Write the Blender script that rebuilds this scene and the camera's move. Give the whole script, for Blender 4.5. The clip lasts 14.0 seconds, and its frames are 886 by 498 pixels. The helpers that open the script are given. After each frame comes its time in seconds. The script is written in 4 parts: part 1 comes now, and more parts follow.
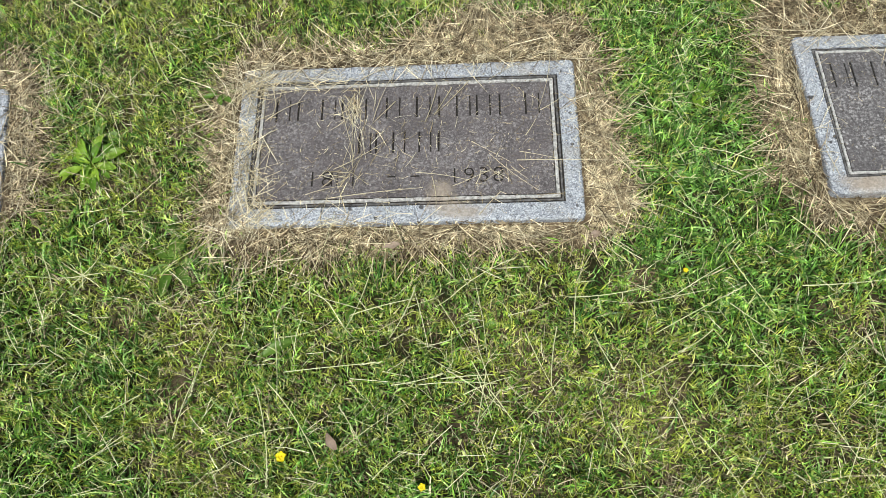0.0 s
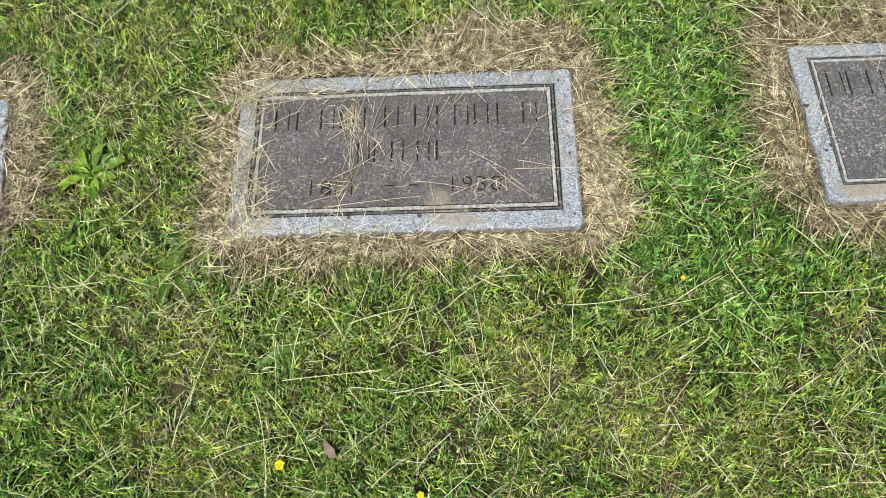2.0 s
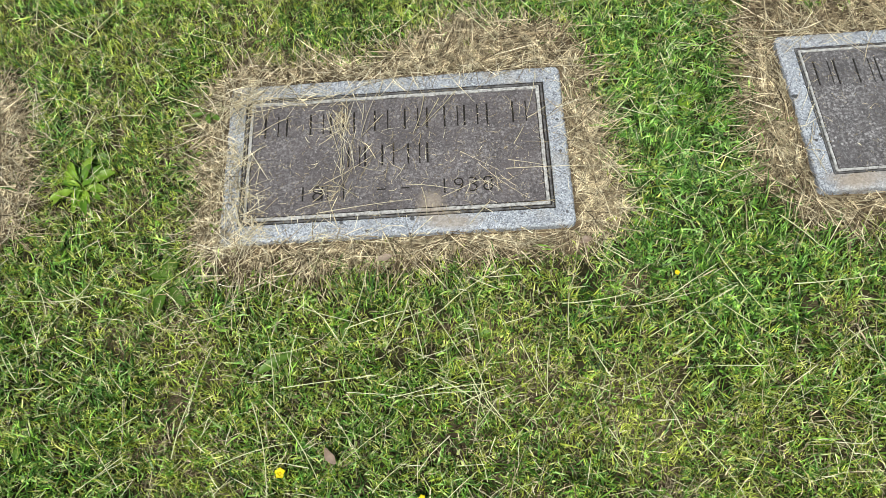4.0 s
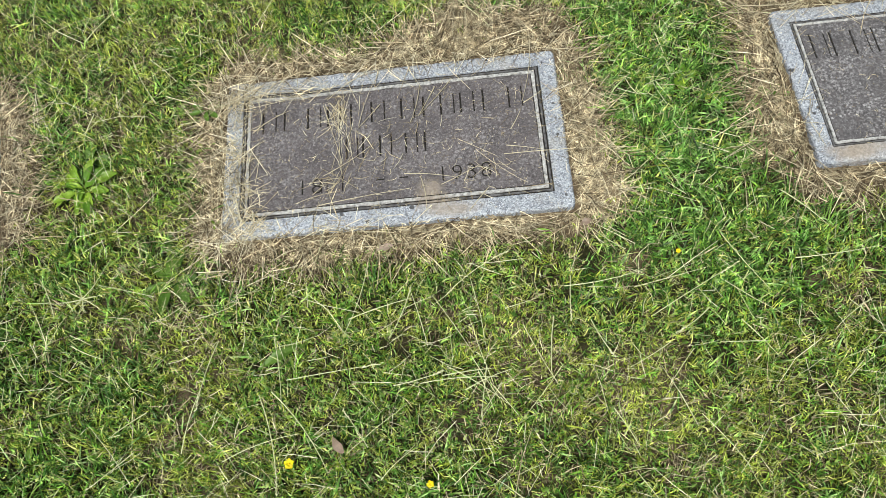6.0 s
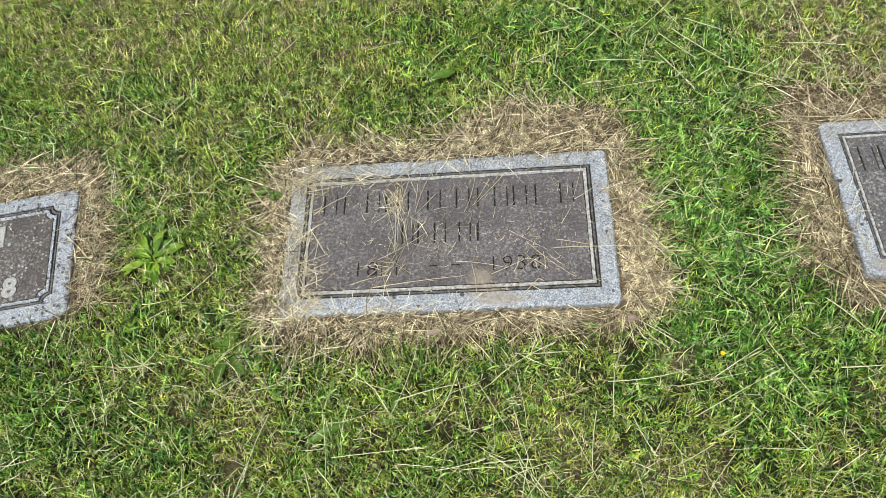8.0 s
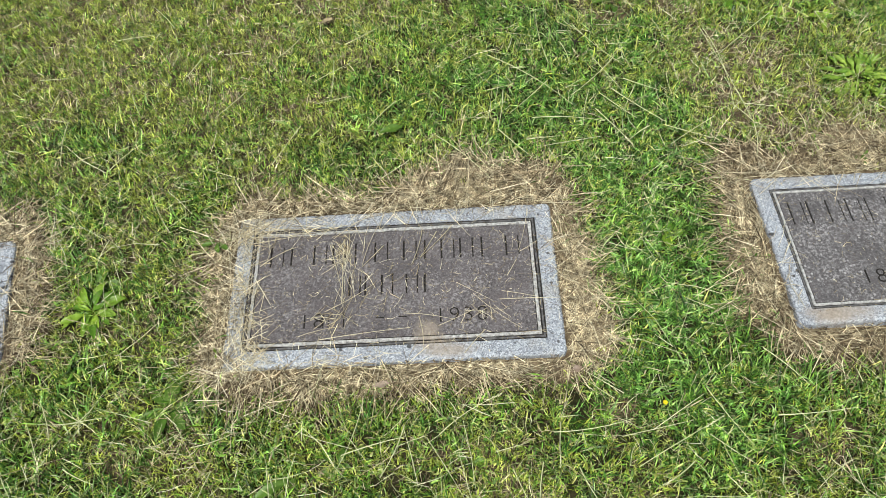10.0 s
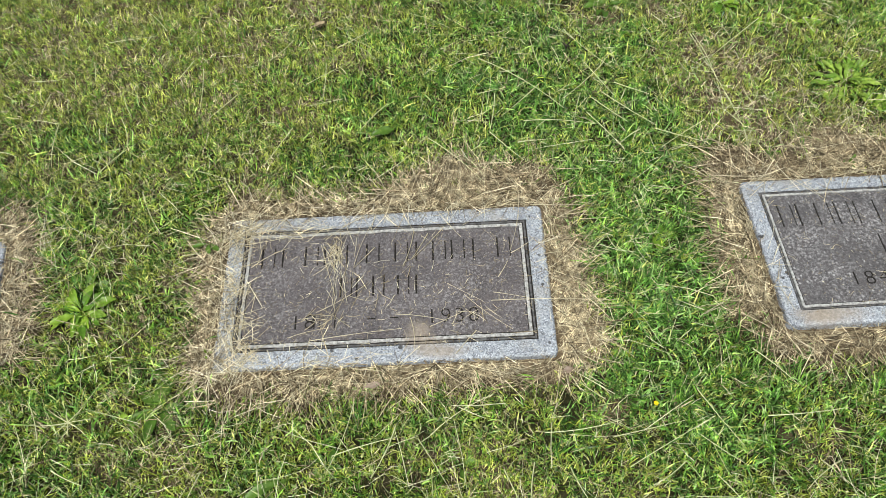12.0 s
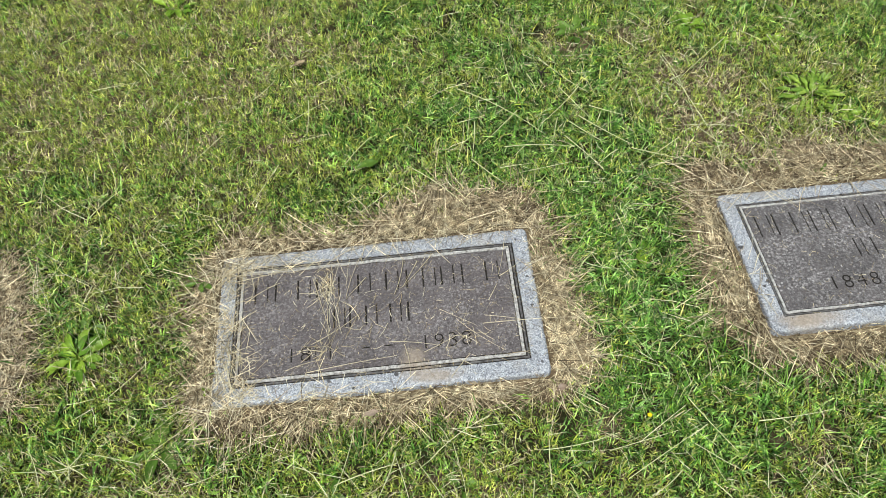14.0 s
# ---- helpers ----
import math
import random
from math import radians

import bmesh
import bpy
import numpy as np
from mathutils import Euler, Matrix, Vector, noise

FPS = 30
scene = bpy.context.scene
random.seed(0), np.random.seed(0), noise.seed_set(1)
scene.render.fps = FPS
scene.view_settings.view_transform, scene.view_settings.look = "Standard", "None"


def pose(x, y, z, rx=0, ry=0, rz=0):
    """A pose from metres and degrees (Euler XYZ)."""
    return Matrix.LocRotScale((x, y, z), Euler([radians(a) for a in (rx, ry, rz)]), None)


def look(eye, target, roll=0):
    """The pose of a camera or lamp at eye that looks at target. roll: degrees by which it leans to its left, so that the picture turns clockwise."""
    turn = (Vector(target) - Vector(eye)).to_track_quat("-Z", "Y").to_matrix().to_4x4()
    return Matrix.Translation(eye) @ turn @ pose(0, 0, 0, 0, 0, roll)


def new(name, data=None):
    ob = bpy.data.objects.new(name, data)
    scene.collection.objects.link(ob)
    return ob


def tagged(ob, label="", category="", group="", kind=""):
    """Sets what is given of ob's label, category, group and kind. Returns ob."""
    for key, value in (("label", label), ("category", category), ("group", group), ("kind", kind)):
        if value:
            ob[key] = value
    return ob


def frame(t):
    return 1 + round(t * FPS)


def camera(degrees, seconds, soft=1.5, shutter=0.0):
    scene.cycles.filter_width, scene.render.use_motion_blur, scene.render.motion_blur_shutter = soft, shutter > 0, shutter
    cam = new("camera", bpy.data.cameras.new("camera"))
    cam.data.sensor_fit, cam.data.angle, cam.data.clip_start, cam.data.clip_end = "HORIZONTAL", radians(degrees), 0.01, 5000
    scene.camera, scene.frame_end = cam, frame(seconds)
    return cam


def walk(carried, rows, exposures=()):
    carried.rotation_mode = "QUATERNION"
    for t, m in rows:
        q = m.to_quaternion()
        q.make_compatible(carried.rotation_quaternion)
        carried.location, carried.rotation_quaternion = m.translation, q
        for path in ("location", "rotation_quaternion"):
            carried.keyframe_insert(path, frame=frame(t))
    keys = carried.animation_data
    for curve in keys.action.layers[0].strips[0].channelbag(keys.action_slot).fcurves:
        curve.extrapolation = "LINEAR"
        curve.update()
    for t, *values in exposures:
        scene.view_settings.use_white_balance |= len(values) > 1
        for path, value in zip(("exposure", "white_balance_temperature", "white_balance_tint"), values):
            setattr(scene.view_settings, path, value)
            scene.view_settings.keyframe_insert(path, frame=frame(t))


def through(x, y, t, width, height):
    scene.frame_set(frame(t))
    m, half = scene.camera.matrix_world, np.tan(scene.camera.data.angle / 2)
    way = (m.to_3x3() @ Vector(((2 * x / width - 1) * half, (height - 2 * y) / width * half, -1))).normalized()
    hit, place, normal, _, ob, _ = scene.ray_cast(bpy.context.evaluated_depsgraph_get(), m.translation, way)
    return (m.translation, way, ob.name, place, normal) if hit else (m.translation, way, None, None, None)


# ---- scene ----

# The camera: held in the hand at chest height, over a row of flat grave markers.
cam = camera(59.03, 14.0, soft=0.7)
ROWS = [
    (0.0, 0.0000, 0.0000, 1.4000, 22.727, 2.867, -0.430),
    (0.5, 0.0023, -0.0041, 1.4034, 22.837, 2.858, -0.466),
    (1.0, 0.0011, -0.0043, 1.4076, 22.995, 2.834, -0.469),
    (1.5, 0.0028, -0.0049, 1.4075, 23.220, 2.848, -0.479),
    (2.0, 0.0028, -0.0018, 1.4065, 23.296, 2.888, -0.567),
    (2.5, 0.0025, -0.0024, 1.4036, 23.499, 3.008, -0.577),
    (3.0, 0.0040, -0.0004, 1.4063, 23.562, 3.165, -0.674),
    (3.2, 0.0003, 0.0058, 1.4092, 23.467, 3.140, -0.737),
    (5.3, 0.0278, -0.0113, 1.4038, 22.898, 3.875, -5.206),
    (5.5, 0.0289, -0.0156, 1.4070, 22.966, 3.894, -5.000),
    (6.0, 0.0267, -0.0110, 1.4053, 22.578, 4.919, -4.043),
    (6.5, 0.0099, -0.0117, 1.4114, 22.365, 6.625, -1.943),
    (7.0, 0.0012, -0.0130, 1.4309, 22.568, 7.347, -0.012),
    (7.5, 0.0008, -0.0170, 1.4369, 23.224, 7.479, 0.777),
    (7.8, 0.0049, -0.0014, 1.4484, 25.820, 6.913, 0.453),
    (8.0, 0.0117, 0.0005, 1.4710, 28.045, 6.178, 0.050),
    (8.2, 0.0128, -0.0018, 1.4750, 29.272, 5.444, -0.306),
    (8.5, 0.0101, -0.0050, 1.4819, 30.367, 4.560, -0.755),
    (8.7, 0.0076, -0.0031, 1.4823, 30.657, 4.142, -0.924),
    (10.8, 0.0143, -0.0213, 1.4710, 32.175, 2.602, -2.287),
    (11.0, 0.0142, -0.0248, 1.4687, 32.229, 2.552, -2.325),
    (11.5, 0.0115, -0.0238, 1.4699, 32.318, 2.421, -2.243),
    (12.0, 0.0108, -0.0236, 1.4725, 32.456, 2.214, -2.116),
    (12.5, 0.0083, -0.0211, 1.4755, 32.508, 2.132, -1.970),
    (13.0, 0.0056, -0.0201, 1.4753, 32.566, 2.029, -1.960),
    (13.5, 0.0014, -0.0249, 1.4758, 32.718, 1.926, -2.048),
    (13.8, -0.0017, -0.0350, 1.4892, 33.131, 2.344, -2.811),
    (14.0, -0.0024, -0.0489, 1.4981, 34.518, 2.845, -5.278),
]
walk(cam, [(t, pose(x, y, z, rx, ry, rz)) for t, x, y, z, rx, ry, rz in ROWS])

# World: a bright, hazy sky with one soft sun.
world = bpy.data.worlds.new("world")
scene.world = world
world.use_nodes = True
wn = world.node_tree.nodes
sky = wn.new("ShaderNodeTexSky")
sky.sky_type, sky.sun_disc = "NISHITA", False
sky.sun_elevation, sky.sun_rotation = radians(58), radians(200)
sky.dust_density = 4.0
world.node_tree.links.new(sky.outputs[0], wn["Background"].inputs[0])
wn["Background"].inputs[1].default_value = 0.05
lamp = new("sun", bpy.data.lights.new("sun", "SUN"))
lamp.data.energy, lamp.data.angle, lamp.data.color = 4.4, radians(4.5), (0.97, 0.98, 0.88)
lamp.matrix_world = look((0, 0, 5), (0.9, 2.4, 0.0))
scene.view_settings.exposure = 0.16


# ---- materials ----
class Nodes:
    """A small builder of node materials."""

    def __init__(self, name):
        self.mat = bpy.data.materials.new(name)
        self.mat.use_nodes = True
        self.tree = self.mat.node_tree
        self.bsdf = self.tree.nodes["Principled BSDF"]
        self.out = self.tree.nodes["Material Output"]

    def add(self, kind, **inputs):
        n = self.tree.nodes.new(kind)
        for k, v in inputs.items():
            if k in n.inputs:
                self.put(n.inputs[k], v)
        return n

    def put(self, socket, v):
        if isinstance(v, bpy.types.NodeSocket):
            self.tree.links.new(v, socket)
        else:
            socket.default_value = v

    def place(self):
        return self.add("ShaderNodeTexCoord").outputs["Object"]

    def noise(self, scale, detail=4.0, rough=0.6, vector=None):
        return self.add("ShaderNodeTexNoise", Vector=vector or self.place(), Scale=scale, Detail=detail, Roughness=rough).outputs[0]

    def ramp(self, fac, *stops):
        n = self.add("ShaderNodeValToRGB", Fac=fac)
        els = n.color_ramp.elements
        while len(els) < len(stops):
            els.new(0.5)
        for e, (p, c) in zip(els, stops):
            e.position = p
            e.color = (*c, 1) if isinstance(c, tuple) else (c, c, c, 1)
        return n.outputs[0]

    def mix(self, fac, a, b, kind="MIX"):
        n = self.tree.nodes.new("ShaderNodeMix")
        n.data_type, n.blend_type = "RGBA", kind
        for i, v in ((0, fac), (6, a), (7, b)):
            self.put(n.inputs[i], (*v, 1) if isinstance(v, tuple) else v)
        return n.outputs[2]

    def bump(self, height, strength, distance):
        self.put(self.bsdf.inputs["Normal"], self.add("ShaderNodeBump", Height=height, Strength=strength, Distance=distance).outputs[0])

    def done(self, colour, rough=0.8, spec=0.3):
        self.put(self.bsdf.inputs["Base Color"], (*colour, 1) if isinstance(colour, tuple) else colour)
        self.put(self.bsdf.inputs["Roughness"], rough)
        self.put(self.bsdf.inputs["Specular IOR Level"], spec)
        return self.mat


def plant_material(name, stops, through=0.25, rough=0.5, patch=0.3, spec=0.35, tuft=0.55, cut=0.0):
    """Leaves and blades: each one a shade of its own, patches over the lawn, light let through. cut: share of blades with a pale mown tip."""
    n = Nodes(name)
    own = n.add("ShaderNodeNewGeometry").outputs["Random Per Island"]
    colour = n.ramp(own, *stops)
    patches = n.ramp(n.noise(6.0, 3.0), (0.3, 0.75), (0.7, 1.25))
    colour = n.mix(patch, colour, n.mix(1.0, colour, patches, "MULTIPLY"))
    tufts = n.ramp(n.noise(50.0, 2.5), (0.35, 0.2), (0.5, 0.9), (0.65, 1.9))
    colour = n.mix(tuft, colour, n.mix(1.0, colour, tufts, "MULTIPLY"))
    fleck = n.ramp(n.noise(220.0, 2.0), (0.3, 0.85), (0.7, 1.12))
    colour = n.mix(0.6, colour, n.mix(1.0, colour, fleck, "MULTIPLY"))
    if cut:
        tip = n.add("ShaderNodeAttribute")
        tip.attribute_name = "tip"
        other = n.add("ShaderNodeMath")
        other.operation = "FRACT"
        times = n.add("ShaderNodeMath")
        times.operation = "MULTIPLY"
        n.put(times.inputs[0], own)
        times.inputs[1].default_value = 53.7
        n.put(other.inputs[0], times.outputs[0])
        mown = n.mix(1.0, n.ramp(tip.outputs["Fac"], (0.45, 0.0), (0.8, 0.85)), n.ramp(other.outputs[0], (cut, 1.0), (cut + 0.02, 0.0)), "MULTIPLY")
        colour = n.mix(mown, colour, (0.55, 0.6, 0.26))
    n.done(colour, rough, spec)
    if through:
        t = n.add("ShaderNodeBsdfTranslucent", Color=colour)
        m = n.add("ShaderNodeMixShader", Fac=through)
        n.put(m.inputs[1], n.bsdf.outputs[0])
        n.put(m.inputs[2], t.outputs[0])
        n.put(n.out.inputs[0], m.outputs[0])
    return n.mat


GREEN = plant_material("grass_green", [(0.0, (0.032, 0.085, 0.01)), (0.3, (0.08, 0.2, 0.022)), (0.75, (0.23, 0.44, 0.06)), (1.0, (0.48, 0.7, 0.2))], 0.12, 0.42, 0.3, 0.3, 0.85, 0.14)
DARK = plant_material("grass_lush", [(0.0, (0.02, 0.066, 0.01)), (0.4, (0.062, 0.165, 0.026)), (0.8, (0.15, 0.32, 0.062)), (1.0, (0.36, 0.55, 0.2))], 0.12, 0.4, 0.3, 0.3, 0.85, 0.06)
YELLOW = plant_material("grass_yellowing", [(0.0, (0.11, 0.15, 0.02)), (0.4, (0.27, 0.35, 0.04)), (0.8, (0.49, 0.58, 0.1)), (1.0, (0.8, 0.8, 0.29))], 0.12, 0.45, 0.3, 0.3, 0.6, 0.25)
STRAW = plant_material("dry_straw", [(0.0, (0.1, 0.074, 0.044)), (0.35, (0.3, 0.243, 0.152)), (0.75, (0.54, 0.465, 0.312)), (1.0, (0.84, 0.77, 0.56))], 0.1, 0.55, 0.35, 0.35, 0.6)
BRIGHT_STRAW = plant_material("bright_straw", [(0.0, (0.4, 0.34, 0.22)), (0.5, (0.63, 0.57, 0.41)), (1.0, (0.83, 0.79, 0.64))], 0.12, 0.5, 0.2, 0.35, 0.2)
THATCH = plant_material("brown_thatch", [(0.0, (0.035, 0.025, 0.015)), (0.5, (0.13, 0.094, 0.057)), (1.0, (0.33, 0.255, 0.155))], 0.1, 0.7, 0.35, 0.2)
STALK = plant_material("pale_stalk", [(0.0, (0.46, 0.52, 0.26)), (0.5, (0.68, 0.69, 0.44)), (1.0, (0.84, 0.82, 0.62))], 0.12, 0.5, 0.2, 0.35, 0.2)
CLOVER = plant_material("small_leaf", [(0.0, (0.07, 0.16, 0.02)), (0.5, (0.17, 0.3, 0.045)), (0.9, (0.32, 0.42, 0.09)), (1.0, (0.5, 0.54, 0.2))], 0.3, 0.45)


def weed_material(name, low, high):
    n = Nodes(name)
    own = n.add("ShaderNodeObjectInfo").outputs["Random"]
    colour = n.ramp(own, (0.0, low), (1.0, high))
    blot = n.ramp(n.noise(90.0, 4.0), (0.35, 0.7), (0.65, 1.2))
    colour = n.mix(0.7, colour, n.mix(1.0, colour, blot, "MULTIPLY"))
    n.bump(n.noise(300.0, 2.0), 0.3, 0.001)
    n.done(colour, 0.45, 0.4)
    t = n.add("ShaderNodeBsdfTranslucent", Color=colour)
    m = n.add("ShaderNodeMixShader", Fac=0.25)
    n.put(m.inputs[1], n.bsdf.outputs[0])
    n.put(m.inputs[2], t.outputs[0])
    n.put(n.out.inputs[0], m.outputs[0])
    return n.mat


WEED = weed_material("weed_leaf", (0.1, 0.22, 0.02), (0.3, 0.46, 0.05))
WEED_PALE = weed_material("pale_weed_leaf", (0.12, 0.24, 0.025), (0.34, 0.48, 0.08))
DOCK = weed_material("dark_weed_leaf", (0.07, 0.15, 0.02), (0.13, 0.24, 0.035))
PETAL = weed_material("yellow_petal", (0.82, 0.68, 0.005), (0.92, 0.8, 0.02))
TAN = weed_material("dead_leaf", (0.26, 0.19, 0.15), (0.42, 0.33, 0.27))


def ground_material():
    """Soil under brown and green thatch; under the grass its colour carries the shade between blades."""
    n = Nodes("soil_and_thatch")
    soil = n.ramp(n.noise(45.0, 6.0, 0.7), (0.3, (0.06, 0.044, 0.028)), (0.5, (0.15, 0.112, 0.073)), (0.7, (0.28, 0.215, 0.145)))
    # Near-black on purpose: shade of the gaps between blades, painted into the ground.
    shaded_soil = n.ramp(n.noise(120.0, 5.0, 0.7), (0.3, (0.009, 0.009, 0.004)), (0.6, (0.026, 0.027, 0.01)), (0.8, (0.08, 0.07, 0.03)))
    dry = n.add("ShaderNodeAttribute")
    dry.attribute_name = "dry"
    far = n.mix(0.5, n.ramp(n.noise(2.0, 5.0, 0.7), (0.3, (0.05, 0.085, 0.014)), (0.7, (0.11, 0.135, 0.03))), n.ramp(n.noise(90.0, 6.0, 0.8), (0.35, (0.03, 0.05, 0.01)), (0.65, (0.14, 0.18, 0.04))))
    near = n.mix(dry.outputs["Fac"], shaded_soil, soil)
    lawn = n.add("ShaderNodeAttribute")
    lawn.attribute_name = "lawn"
    n.bump(n.noise(160.0, 6.0, 0.75), 0.8, 0.006)
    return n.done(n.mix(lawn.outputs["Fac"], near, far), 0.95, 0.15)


def granite(name, spots=0.0, mud=()):
    """Pale blue-grey granite: fine dark and white grains, a few black lichen spots."""
    n = Nodes(name)
    at = n.place()
    v = n.add("ShaderNodeTexVoronoi", Vector=at, Scale=480.0)
    grain = n.ramp(n.add("ShaderNodeSeparateColor", Color=v.outputs["Color"]).outputs[0], (0.0, (0.1, 0.11, 0.14)), (0.3, (0.25, 0.275, 0.325)), (0.7, (0.355, 0.385, 0.445)), (1.0, (0.58, 0.62, 0.68)))
    mottle = n.ramp(n.noise(14.0, 5.0, 0.65), (0.3, 0.82), (0.7, 1.1))
    colour = n.mix(1.0, grain, mottle, "MULTIPLY")
    stain = n.ramp(n.noise(9.0, 6.0, 0.7), (0.52, 0.0), (0.72, 0.55))
    colour = n.mix(stain, colour, (0.33, 0.3, 0.25))
    bent = n.add("ShaderNodeVectorMath", Vector=at)
    bent.operation = "MULTIPLY_ADD"
    n.put(bent.inputs[0], n.add("ShaderNodeTexNoise", Vector=at, Scale=160.0, Detail=3.0).outputs["Color"])
    bent.inputs[1].default_value = (0.009, 0.009, 0.0)
    n.put(bent.inputs[2], at)
    dots = n.add("ShaderNodeTexVoronoi", Vector=bent.outputs[0], Scale=78.0)
    dots.voronoi_dimensions = "2D"
    own = n.add("ShaderNodeSeparateColor", Color=dots.outputs["Color"])
    size = n.add("ShaderNodeMath")
    size.operation = "MULTIPLY_ADD"
    n.put(size.inputs[0], own.outputs[1])
    size.inputs[1].default_value = 0.3
    n.put(size.inputs[2], dots.outputs["Distance"])
    near = n.ramp(size.outputs[0], (0.4, 1.0), (0.48, 0.0))
    chance = n.mix(1.0, n.ramp(own.outputs[0], (0.90 - spots, 0.0), (0.93 - spots, 0.92)), n.ramp(n.noise(22.0, 3.0), (0.4, 0.25 if spots > 0 else 1.0), (0.55, 1.0)), "MULTIPLY")
    colour = n.mix(n.mix(1.0, near, chance, "MULTIPLY"), colour, (0.045, 0.045, 0.05))
    for stain in mud:
        colour = mud_stain(n, colour, at, *stain)
    n.bump(n.noise(420.0, 3.0), 0.35, 0.0012)
    return n.done(colour, 0.75, 0.3)


def mud_stain(n, colour, at, cx, cy, rx, ry):
    """Dried tan mud round a place of the stone, ragged at its edge."""
    m = n.add("ShaderNodeMapping", Vector=at)
    m.inputs["Location"].default_value = (-0.5 * cx / rx, -0.5 * cy / ry, 0)
    m.inputs["Scale"].default_value = (0.5 / rx, 0.5 / ry, 0)
    reach = n.add("ShaderNodeVectorMath", Vector=m.outputs[0])
    reach.operation = "LENGTH"
    ragged = n.add("ShaderNodeMath")
    ragged.operation = "MULTIPLY_ADD"
    n.put(ragged.inputs[0], n.noise(55.0, 6.0, 0.75))
    ragged.inputs[1].default_value = 0.7
    n.put(ragged.inputs[2], reach.outputs["Value"])
    tone = n.ramp(n.noise(120.0, 4.0, 0.7), (0.3, (0.2, 0.165, 0.135)), (0.7, (0.42, 0.365, 0.31)))
    return n.mix(n.ramp(ragged.outputs[0], (0.55, 0.72), (1.0, 0.0)), colour, tone)


def weathered(name, base, light, mud=(), lichen=0.6, flecks=0.4):
    """The dark panel: weathered stone with a brown bloom, pale lichen flecks; mud: middle and radii of dried mud stains."""
    n = Nodes(name)
    at = n.place()
    fine = n.ramp(n.noise(230.0, 6.0, 0.85), (0.38, 0.55), (0.5, 0.95), (0.62, 2.0))
    blot = n.ramp(n.noise(11.0, 6.0, 0.7), (0.3, tuple(c * 0.78 for c in base)), (0.7, tuple(c * 1.3 for c in base)))
    colour = n.mix(1.0, blot, fine, "MULTIPLY")
    brown = n.ramp(n.noise(24.0, 6.0, 0.75), (0.42, 0.0), (0.68, 0.35))
    colour = n.mix(brown, colour, tuple(c * k for c, k in zip(base, (1.4, 1.28, 1.2))))
    cells = n.add("ShaderNodeTexVoronoi", Vector=at, Scale=115.0)
    cells.voronoi_dimensions = "2D"
    disc = n.ramp(cells.outputs["Distance"], (0.2, 1.0), (0.38, 0.0))
    some = n.ramp(n.add("ShaderNodeSeparateColor", Color=cells.outputs["Color"]).outputs[0], (0.9 - 0.3 * flecks, 0.0), (1.0 - 0.2 * flecks, flecks))
    where = n.ramp(n.noise(16.0, 5.0, 0.7), (0.44, 0.0), (0.6, 1.0))
    colour = n.mix(n.mix(1.0, n.mix(1.0, disc, some, "MULTIPLY"), where, "MULTIPLY"), colour, light)
    bloom = n.ramp(n.noise(140.0, 6.0, 0.85), (0.5, 0.0), (0.62, lichen))
    specks = n.add("ShaderNodeTexVoronoi", Vector=at, Scale=330.0)
    specks.voronoi_dimensions = "2D"
    dot = n.ramp(specks.outputs["Distance"], (0.22, 1.0), (0.4, 0.0))
    few = n.ramp(n.add("ShaderNodeSeparateColor", Color=specks.outputs["Color"]).outputs[0], (0.9, 0.0), (1.0, 0.5))
    colour = n.mix(n.mix(1.0, dot, few, "MULTIPLY"), colour, light)
    colour = n.mix(n.mix(1.0, bloom, n.ramp(n.noise(9.0, 3.0), (0.42, 0.15), (0.6, 1.0)), "MULTIPLY"), colour, tuple(0.75 * a + 0.25 * b for a, b in zip(light, base)))
    for stain in mud:
        colour = mud_stain(n, colour, at, *stain)
    n.bump(n.noise(330.0, 4.0, 0.7), 0.5, 0.0012)
    return n.done(colour, 0.8, 0.25)


def plain(name, colour, rough=0.85, spread=0.25, scale=150.0, mud=()):
    n = Nodes(name)
    at = n.place()
    c = n.ramp(n.noise(scale, 4.0, 0.7), (0.3, tuple(v * (1 - spread) for v in colour)), (0.7, tuple(v * (1 + spread) for v in colour)))
    for stain in mud:
        c = mud_stain(n, c, at, *stain)
    n.bump(n.noise(scale * 2, 3.0), 0.4, 0.0008)
    return n.done(c, rough, 0.2)


GROUND = ground_material()
MAIN_MUD = [(0.072, -0.125, 0.026, 0.028), (0.08, -0.15, 0.04, 0.018), (0.115, -0.17, 0.055, 0.016)]
EAST_MUD = [(-0.265, -0.166, 0.075, 0.024), (-0.29, -0.17, 0.04, 0.02)]
GRANITE = granite("pale_granite", -0.045, MAIN_MUD)
GRANITE_EAST = granite("pale_granite_east", -0.05, EAST_MUD)
GRANITE_SPOTTED = granite("spotted_granite", 0.42)
PANEL = weathered("weathered_panel", (0.088, 0.081, 0.088), (0.5, 0.485, 0.51), MAIN_MUD)
PANEL_GREY = weathered("grey_weathered_panel", (0.084, 0.081, 0.088), (0.5, 0.49, 0.515), (), 1.0, 0.7)
PANEL_DARK = weathered("dark_weathered_panel", (0.072, 0.066, 0.068), (0.48, 0.46, 0.44), (), 0.8, 0.9)
GROOVE = plain("groove_dirt", (0.1, 0.1, 0.105), 0.85, 0.8, 70.0, MAIN_MUD)
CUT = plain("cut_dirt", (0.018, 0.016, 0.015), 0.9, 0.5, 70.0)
STRIP = plain("pale_strip", (0.37, 0.37, 0.375), 0.8, 0.7, 130.0, MAIN_MUD)
RAISED = plain("raised_letter_stone", (0.36, 0.36, 0.365), 0.8, 0.45, 260.0)
TWIG = plain("twig_bark", (0.03, 0.025, 0.02))


